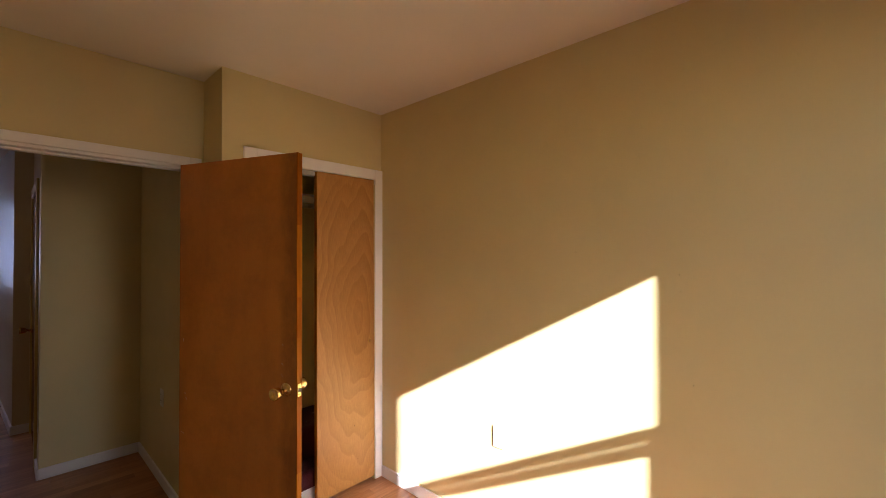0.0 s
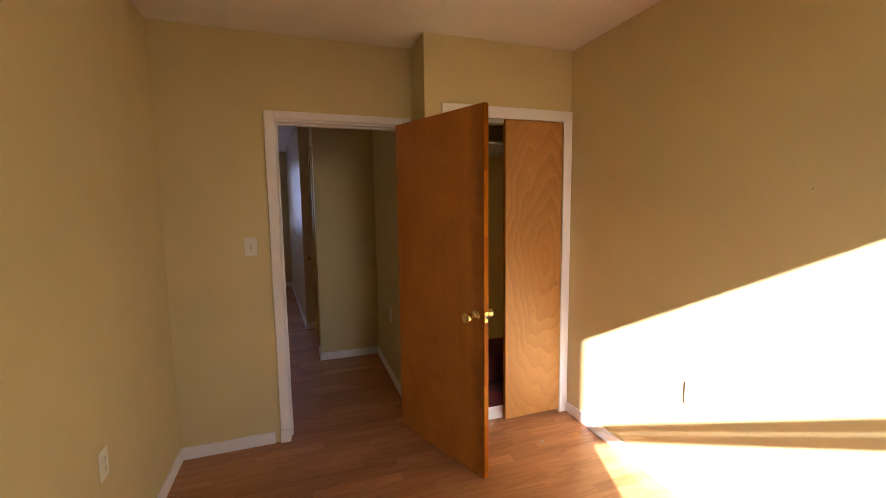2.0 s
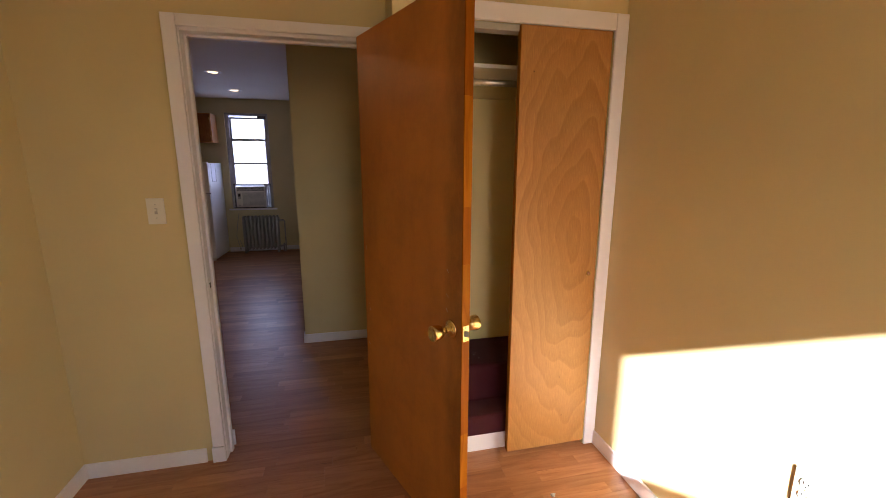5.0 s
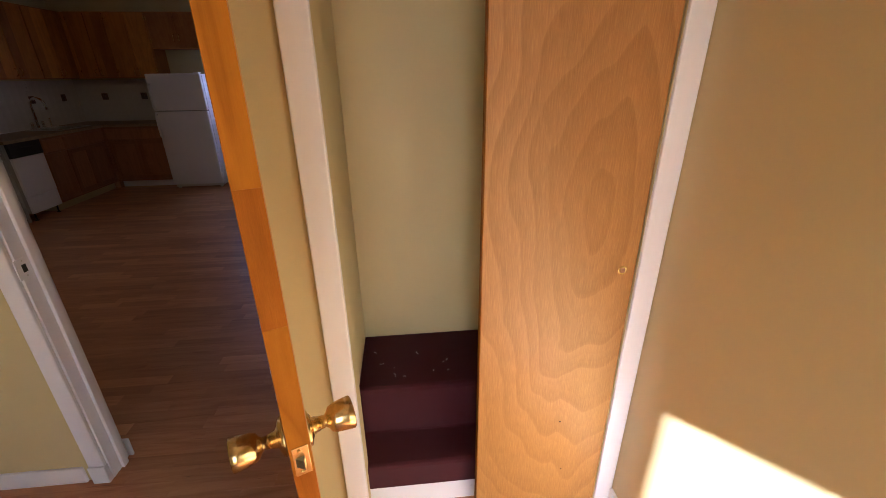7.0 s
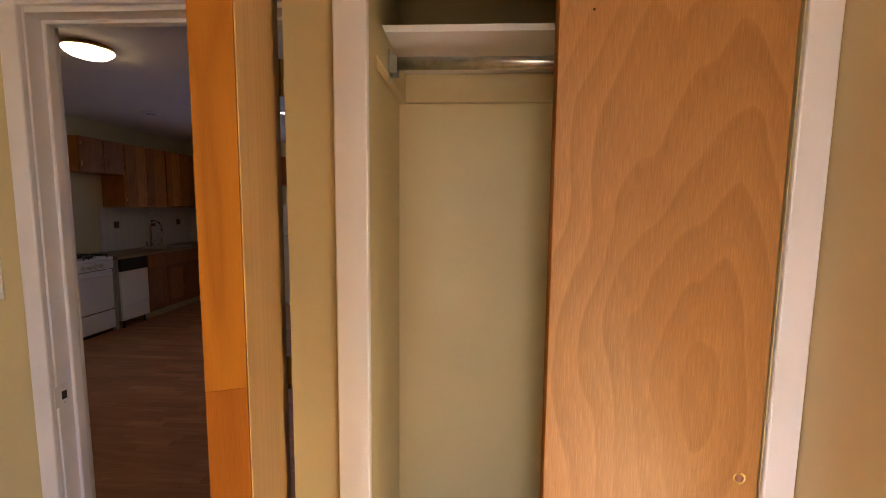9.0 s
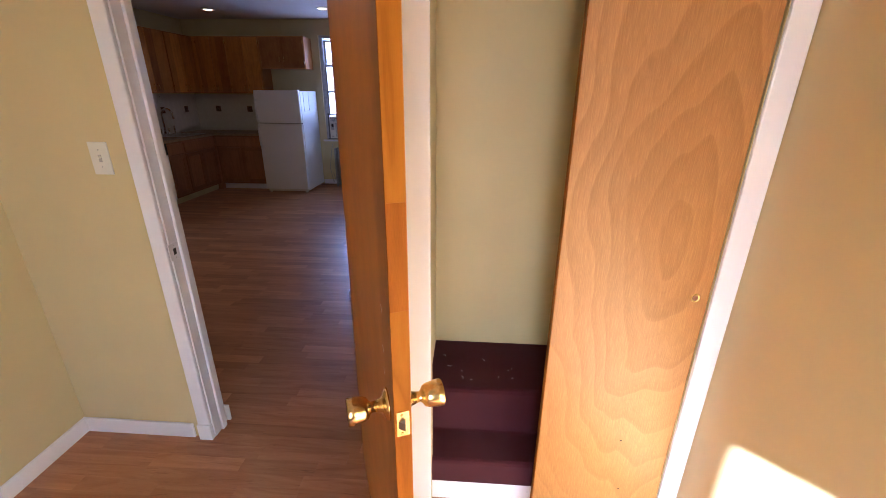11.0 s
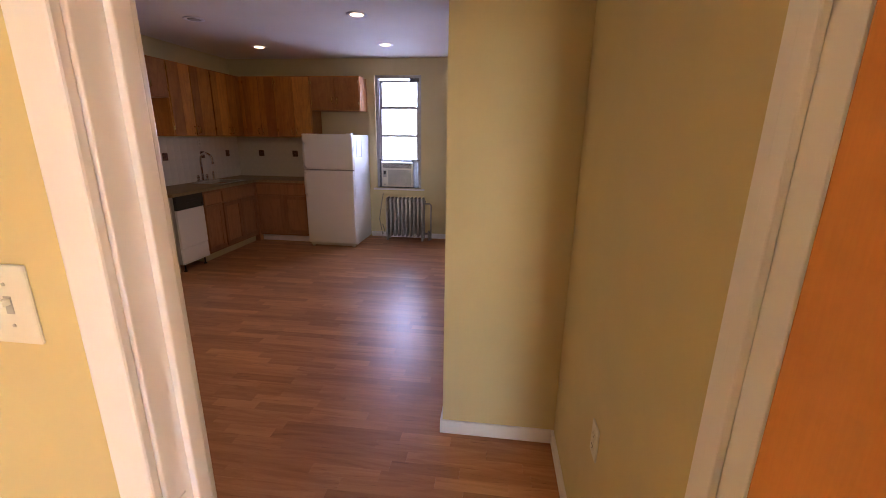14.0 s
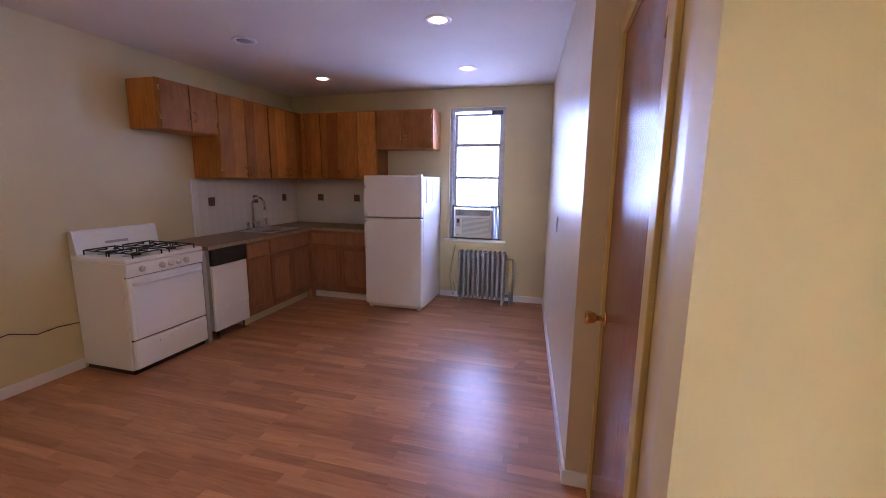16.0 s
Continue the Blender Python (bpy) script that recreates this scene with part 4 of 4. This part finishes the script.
# black block in place of the shade under the stove, not a plinth
part("base_shadow_gap", boxes((0.02, SD - 0.04, 0.01, SW - 0.01, 0.0, 0.034)), M_BLACK, st, "black block painting the shade under the stove")
for cy in (0.165, 0.46):
    for cx in (0.185, 0.44):
        bm = bmesh.new()
        lathe(bm, [(0, 0.085), (0.004, 0.08), (0.001, 0.05), (0.001, 0.04)], (cx, cy, SH + 0.008), (0, 0, 1), 20)
        part("drip_bowl", bm, M_STEEL, st)
        bm = bmesh.new()
        lathe(bm, [(0.0, 0.035), (0.014, 0.035), (0.018, 0.03), (0.020, 0.01)], (cx, cy, SH + 0.010), (0, 0, 1), 16)
        part("burner", bm, M_IRON, st)
        bm = bmesh.new()
        g, zt = 0.115, SH + 0.042
        tube(bm, [(cx - g, cy - g, zt), (cx + g, cy - g, zt), (cx + g, cy + g, zt), (cx - g, cy + g, zt), (cx - g, cy - g, zt)], 0.005, 6)
        for dx, dy in ((1, 0), (-1, 0), (0, 1), (0, -1)):
            tube(bm, [(cx + dx * g, cy + dy * g, zt), (cx + dx * 0.07, cy + dy * 0.07, zt + 0.008), (cx + dx * 0.03, cy + dy * 0.03, zt + 0.002)], 0.005, 6)
        for dx, dy in ((1, 1), (-1, 1), (1, -1), (-1, -1)):
            tube(bm, [(cx + dx * g, cy + dy * g, zt), (cx + dx * g, cy + dy * g, SH + 0.008)], 0.005, 6)
        part("grate", bm, M_IRON, st, "black cast iron grate")

# ---- dishwasher ----
dw = thing("dishwasher", (-2.848, 3.515, 0.0), "narrow white dishwasher with black control panel", "dishwasher")
DW = 0.425
part("body", boxes((0, 0.545, 0.004, DW - 0.004, 0.09, 0.852)), M_GREYPL, dw)
part("control_panel", boxes((0.545, 0.580, 0.002, DW - 0.002, 0.70, 0.853), bev=0.004), M_BLACK, dw, "black control panel")
part("door", boxes((0.545, 0.572, 0.002, DW - 0.002, 0.275, 0.697), bev=0.004), M_ENAMEL, dw)
part("lower_panel", boxes((0.545, 0.568, 0.002, DW - 0.002, 0.09, 0.270), bev=0.004), M_ENAMEL, dw)
part("door_latch", boxes((0.58, 0.586, 0.15, 0.31, 0.775, 0.80), bev=0.002), M_BLACK, dw)
for y in (0.05, DW - 0.05):
    bm = bmesh.new()
    lathe(bm, [(0, 0.02), (0.01, 0.02), (0.012, 0.008), (0.09, 0.008)], (0.53, y, 0), (0, 0, 1), 10)
    part("foot", bm, M_BLACK, dw)

# ---- cabinets ----
def cup_pull(parent, at, axis):
    """Small wire pull, upright, standing off along axis."""
    x, y, z = at
    ax = Vector(axis)
    pts = [Vector(at) + Vector((0, 0, -0.04)), Vector(at) + ax * 0.022 + Vector((0, 0, -0.03)), Vector(at) + ax * 0.026, Vector(at) + ax * 0.022 + Vector((0, 0, 0.03)), Vector(at) + Vector((0, 0, 0.04))]
    bm = bmesh.new()
    tube(bm, pts, 0.006, 8)
    part("pull", bm, M_BRASS, parent, "tarnished brass pull")


board_rng = random.Random(8)


def upper_unit(at, width, z1, depth=0.32, rz=0.0, label="", pulls=True, front=None):
    """Wall cabinet: local x along the front, local -y faces the room; back at y = 0."""
    t = thing("wall_cabinet", at, label or "honey-stained wooden wall cabinet with two flat doors", "cabinet", "wall cabinets", rz=rz)
    part("body", boxes((0, width, -depth + 0.02, -0.001, 0, z1), bev=0.002), M_UPPER, t)
    part("face_frame", boxes((0, 0.022, -depth, -depth + 0.0205, 0, z1), (width - 0.022, width, -depth, -depth + 0.0205, 0, z1), (0.022, width - 0.022, -depth, -depth + 0.0205, 0, 0.022), (0.022, width - 0.022, -depth, -depth + 0.0205, z1 - 0.022, z1)), M_UPPER, t)
    hw = width / 2
    front = front or M_UPPER
    for i in (0, 1):
        x0, x1 = (0.012, hw - 0.0055) if i == 0 else (hw + 0.0055, width - 0.012)
        d = part("door", boxes((x0, x1, -depth - 0.0165, -depth - 0.0005, 0.010, z1 - 0.012), bev=0.003), front, t)
        xm = x0 + (x1 - x0) * board_rng.choice((0.38, 0.5, 0.6))
        for b0, b1 in ((x0, xm - 0.0002), (xm + 0.0002, x1)):
            part("board", boxes((b0, b1, -depth - 0.018, -depth - 0.0166, 0.010, z1 - 0.012), bev=0.0006), front, d)
        px = x1 - 0.03 if i == 0 else x0 + 0.03
        cup_pull(d, (px, -depth - 0.018, 0.075 if z1 > 0.5 else 0.13), (0, -1, 0))
        hx = x0 if i == 0 else x1
        for hz in (0.07, z1 - 0.1):
            bm = bmesh.new()
            box(bm, hx - 0.006, hx + 0.006, -depth - 0.0205, -depth - 0.001, hz, hz + 0.042, 0.001)
            part("hinge", bm, M_BRASS, d, "brass surface hinge")
    return t


UT = 2.285
# along the stove wall the fronts face +x
upper_unit((KL + 0.001, 3.365, 1.885), 0.60, UT - 1.885, rz=90, label="short honey-stained cabinet above the stove, doors scuffed", front=M_DULL)
upper_unit((KL + 0.001, 3.967, 1.478), 0.715, UT - 1.478, rz=90)
upper_unit((KL + 0.001, 4.684, 1.478), 0.62, UT - 1.478, rz=90)
upper_unit((-2.47, KF - 0.001, 1.478), 0.48, UT - 1.478)
upper_unit((-1.988, KF - 0.001, 1.478), 0.515, UT - 1.478)
upper_unit((-1.471, KF - 0.001, 1.842), 0.70, UT - 1.842, label="short honey-stained cabinet above the refrigerator", front=M_DULL)
ff = part("corner_filler", boxes((KL + 0.002, -2.472, 5.306, KF - 0.002, 1.478, UT), bev=0.002), M_UPPER)
tagged(ff, "honey-stained blind corner between wall cabinets", "cabinet", "wall cabinets")


def panel_door(parent, x0, x1, z0, z1, y):
    """Door with a raised frame round a sunken panel; faces -y."""
    d = part("door", boxes((x0, x0 + 0.05, y - 0.019, y - 0.0005, z0, z1), (x1 - 0.05, x1, y - 0.019, y - 0.0005, z0, z1), (x0 + 0.05, x1 - 0.05, y - 0.019, y - 0.0005, z0, z0 + 0.05), (x0 + 0.05, x1 - 0.05, y - 0.019, y - 0.0005, z1 - 0.05, z1), bev=0.003), M_BASE, parent)
    part("door_panel", boxes((x0 + 0.049, x1 - 0.049, y - 0.010, y - 0.001, z0 + 0.049, z1 - 0.049)), M_BASE, d)
    return d


def base_unit(at, width, doors, rz=0.0, drawer=True, label=""):
    t = thing("base_cabinet", at, label or "brown wooden base cabinet with panelled doors", "cabinet", "base cabinets", rz=rz)
    dep = 0.565
    part("body", boxes((0, width, -dep, -0.001, 0.095, 0.854), bev=0.002), M_BASE, t)
    part("toe_kick", boxes((0, width, -dep + 0.055, -0.02, 0, 0.094)), M_KWALL if rz else M_TRIM, t, "pale toe kick board")
    zt = 0.67
    if drawer:
        part("drawer_front", boxes((0.012, width - 0.012, -dep - 0.019, -dep - 0.0005, 0.69, 0.828), bev=0.004), M_BASE, t)
    w = (width - 0.024) / doors
    for i in range(doors):
        panel_door(t, 0.012 + i * w + (0.002 if i else 0), 0.012 + (i + 1) * w - 0.002, 0.125, zt, -dep)
    return t


base_unit((KL + 0.001, 3.945, 0), 0.335, 1, 90, label="narrow brown base cabinet with one door")
base_unit((KL + 0.001, 4.282, 0), 0.74, 2, 90, label="brown sink base cabinet with two doors")
base_unit((-2.27, KF - 0.001, 0), 0.80, 2)
cf = part("corner_cabinet", boxes((KL + 0.002, -2.272, 5.024, KF - 0.002, 0.0, 0.854)), M_BASE)
tagged(cf, "brown blind corner of the base cabinets", "cabinet", "base cabinets")
fl = part("counter_end_panel", boxes((KL + 0.002, -2.33, 3.47, 3.51, 0, 0.854), bev=0.002), M_GREYPL)
tagged(fl, "grey end panel between stove and dishwasher", "panel")

# worktop with a cut-out for the sink
SX0, SX1, SY0, SY1 = -2.735, -2.36, 4.42, 4.92
CT0, CT1, CFX, CFY = 0.855, 0.888, -2.252, 5.03
top = part("countertop", boxes((KL + 0.001, CFX, 3.465, SY0, CT0, CT1), (KL + 0.001, SX0, SY0, SY1, CT0, CT1), (SX1, CFX, SY0, SY1, CT0, CT1), (KL + 0.001, CFX, SY1, KF - 0.001, CT0, CT1), (CFX, -1.462, CFY, KF - 0.001, CT0, CT1)), M_COUNTER)
part("front_edge", boxes((CFX + 0.0002, CFX + 0.002, 3.466, CFY - 0.001, CT0 + 0.001, CT1 - 0.001), (CFX + 0.002, -1.463, CFY - 0.002, CFY - 0.0002, CT0 + 0.001, CT1 - 0.001)), M_EDGEBAND, top, "paler worn front edge")
tagged(top, "brown speckled laminate L-shaped countertop", "countertop", kind="structure")
sk = thing("sink", ((SX0 + SX1) / 2, (SY0 + SY1) / 2, CT1), "stainless steel drop-in kitchen sink", "sink")
hx, hy = (SX1 - SX0) / 2, (SY1 - SY0) / 2
part("rim", boxes((-hx - 0.018, -hx + 0.012, -hy - 0.018, hy + 0.018, 0.0005, 0.006), (hx - 0.012, hx + 0.018, -hy - 0.018, hy + 0.018, 0.0005, 0.006), (-hx + 0.012, hx - 0.012, -hy - 0.018, -hy + 0.012, 0.0005, 0.006), (-hx + 0.012, hx - 0.012, hy - 0.012, hy + 0.018, 0.0005, 0.006)), M_STEEL, sk)
part("basin", boxes((-hx + 0.002, -hx + 0.012, -hy + 0.002, hy - 0.002, -0.15, 0.0), (hx - 0.012, hx - 0.002, -hy + 0.002, hy - 0.002, -0.15, 0.0), (-hx + 0.012, hx - 0.012, -hy + 0.002, -hy + 0.012, -0.15, 0.0), (-hx + 0.012, hx - 0.012, hy - 0.012, hy - 0.002, -0.15, 0.0), (-hx + 0.002, hx - 0.002, -hy + 0.002, hy - 0.002, -0.16, -0.1501)), M_STEEL, sk)
fa = thing("faucet", (-2.785, 4.66, CT1), "chrome gooseneck faucet with two handles and a sprayer", "faucet")
bm = bmesh.new()
box(bm, -0.025, 0.025, -0.11, 0.11, 0, 0.02, 0.008)
part("base", bm, M_CHROME, fa)
bm = bmesh.new()
pts = [(0, 0, 0.02), (0, 0, 0.285)] + [(0.085 - 0.085 * math.cos(a), 0, 0.285 + 0.085 * math.sin(a)) for a in [i * math.pi / 10 for i in range(1, 10)]] + [(0.17, 0, 0.275), (0.172, 0, 0.235)]
tube(bm, pts, 0.0155, 12)
part("spout", bm, M_CHROME, fa)
for y in (-0.085, 0.085):
    bm = bmesh.new()
    lathe(bm, [(0.018, 0.02), (0.03, 0.016), (0.055, 0.015), (0.06, 0.02), (0.085, 0.018), (0.09, 0.01)], (0, y, 0), (0, 0, 1), 14)
    part("tap_handle", bm, M_CHROME, fa)
bm = bmesh.new()
lathe(bm, [(0.0, 0.02), (0.01, 0.016), (0.06, 0.013), (0.09, 0.016), (0.12, 0.012)], (0.02, 0.19, 0), (0, 0, 1), 14)
part("sprayer", bm, M_CHROME, fa)

# ---- recessed lamps ----
def downlight(x, y, lit):
    t = thing("recessed_light", (x, y, H), "lit recessed ceiling downlight with white trim ring" if lit else "unlit recessed ceiling downlight with white trim ring", "downlight", "kitchen ceiling lights")
    bm = bmesh.new()
    lathe(bm, [(-0.0, 0.092), (0.004, 0.095), (0.007, 0.088), (0.006, 0.062), (0.0008, 0.060)], (0, 0, 0), (0, 0, -1), 28)
    part("trim_ring", bm, M_TRIM, t)
    bm = bmesh.new()
    lathe(bm, [(0.0062, 0.058), (0.010, 0.05), (0.012, 0.02)], (0, 0, 0), (0, 0, -1), 24)
    part("bulb", bm, M_LAMP if lit else M_GREYPL, t)
    return t


downlight(-0.19, 3.515, True)
downlight(-1.88, 4.80, True)
downlight(-0.26, 4.76, True)
downlight(-1.80, 3.55, False)

# cords
cord = thing("power_cord", (KL + 0.006, 2.77, 0.37), "thin black cord running along the wall to the stove", "cord")
bm = bmesh.new()
tube(bm, [(0.0, 0.02, 0.0), (0.0, -0.12, 0.012), (0.002, -0.25, 0.002), (0.0, -0.4, 0.06), (0.0, -0.62, 0.03), (0.0, -0.9, 0.08)], 0.004, 6)
part("cable", bm, M_BLACK, cord)
cord = thing("power_cord", (-0.60, KF - 0.02, 0.08), "grey air conditioner cord hanging to the floor", "cord")
bm = bmesh.new()
tube(bm, [(0.04, 0, 0.60), (0.0, 0, 0.4), (-0.03, -0.005, 0.2), (0.02, -0.02, -0.05), (0.05, -0.02, 0.02), (0.02, -0.01, 0.12)], 0.005, 6)
part("cable", bm, M_GREYPL, cord)

# distance beyond the kitchen window
bm = bmesh.new()
vs = [bm.verts.new(p) for p in ((-3.4, 7.2, -0.6), (3.2, 7.2, -0.6), (3.2, 7.2, 5.2), (-3.4, 7.2, 5.2))]
bm.faces.new(vs)
struct("backdrop", bm, M_BACKDROP, "bright hazy trees and sky outside the window", "backdrop")

# ---- wall tiles ----
wt = thing("backsplash", (KL, KF, 0.885), "white glazed tile backsplash with small dark picture tiles", "backsplash", kind="structure")
part("grout_bed", boxes((0.0, 0.0122, -1.70, 0.0, 0, 0.575), (0.0122, 1.43, -0.0122, 0.0, 0, 0.575)), M_GROUT, wt)
TS = 0.1085
tile_me = mesh_of("tile", boxes((0, 0.008, 0.0005, TS - 0.0005, 0.0005, TS - 0.0005), bev=0.0006), M_TILE)
tile_fe = mesh_of("tile", boxes((0.0005, TS - 0.0005, -0.008, 0, 0.0005, TS - 0.0005), bev=0.0006), M_TILE)
M_DECO = plain("dark_painted_tile", (0.15, 0.09, 0.075), 0.25, 0, var=0.85, scale=60)
deco_me = mesh_of("picture_tile", boxes((0, 0.0085, 0.011, TS - 0.011, 0.008, TS - 0.011), bev=0.0015), M_DECO)
deco_fe = mesh_of("picture_tile", boxes((0.011, TS - 0.011, -0.0085, 0, 0.008, TS - 0.011), bev=0.0015), M_DECO)
part("edge_trim", boxes((0.0, 0.0135, -1.712, -1.7005, 0.004, 0.59), bev=0.002), M_TRIM, wt, "pale upright edge strip")
# courses from the worktop up: a cut one, four whole ones, a cut one
for j, (z0, cut) in enumerate(((0.006, 0.66), (0.0785, 1.0), (0.187, 1.0), (0.2955, 1.0), (0.404, 1.0), (0.5125, 0.56))):
    for i in range(15):
        dec = j == 3 and i in (2, 7, 13)
        ob = new("picture_tile" if dec else "tile", deco_me if dec else tile_me)
        ob.parent = wt
        ob.location = (0.0055, -0.01 - (i + 1) * TS, z0)
        ob.scale = (1, 1, cut)
    for i in range(13):
        dec = j == 3 and i in (3, 8)
        ob = new("picture_tile" if dec else "tile", deco_fe if dec else tile_fe)
        ob.parent = wt
        ob.location = (0.012 + i * TS, -0.0055, z0)
        ob.scale = (1, 1, cut)

# ---- floor strips ----
rng = random.Random(11)
SWD = 0.0665
near = []
far_v, far_f = [], []
unit = {}


def strip_mesh(length):
    key = round(length, 3)
    if key not in unit:
        bm = bmesh.new()
        box(bm, 0.0002, key - 0.0002, 0.0002, SWD - 0.0002, -0.0088, 0)
        unit[key] = mesh_of("floor_strip", bm, M_LAM_OBJ)
    return unit[key]


def add_far(x0, x1, y0, y1):
    k = len(far_v)
    far_v.extend([(x0, y0, -0.0088), (x1, y0, -0.0088), (x1, y1, -0.0088), (x0, y1, -0.0088), (x0, y0, 0), (x1, y0, 0), (x1, y1, 0), (x0, y1, 0)])
    far_f.extend([tuple(k + i for i in q) for q in ((4, 5, 6, 7), (0, 1, 5, 4), (1, 2, 6, 5), (2, 3, 7, 6), (3, 0, 4, 7))])


y, placed = BACK, 0
while y < KF:
    # strips run from wall to wall and end under the baseboards
    xs, xe = (KL if y > 0.0 else 0.0), (RW if y < 0.1 else 1.5)
    if y > HY + 0.1:
        xe = 0.92
    x = xs - rng.uniform(0, 0.25)
    while x < xe:
        ln = rng.choice((0.26, 0.33, 0.40, 0.48, 0.56, 0.64))
        a, b = max(x, xs), min(x + ln, xe)
        if -2.4 < y < 1.6 and x > -1.0 and x >= xs and x + ln <= xe and placed < 300:
            ob = new("floor_strip", strip_mesh(ln))
            ob.location = (x, y, 0)
            ob.parent = floor
            placed += 1
        elif b - a > 0.002:
            add_far(a + 0.0002, b - 0.0002, y + 0.0002, min(y + SWD, KF) - 0.0002)
        x += ln
    y += SWD
me = bpy.data.meshes.new("floor_strips")
me.from_pydata(far_v, [], far_f)
me.materials.append(M_LAM_ISL)
ob = new("floor_strips", me)
ob.parent = floor
tagged(ob, "reddish oak laminate strips", kind="stuff")
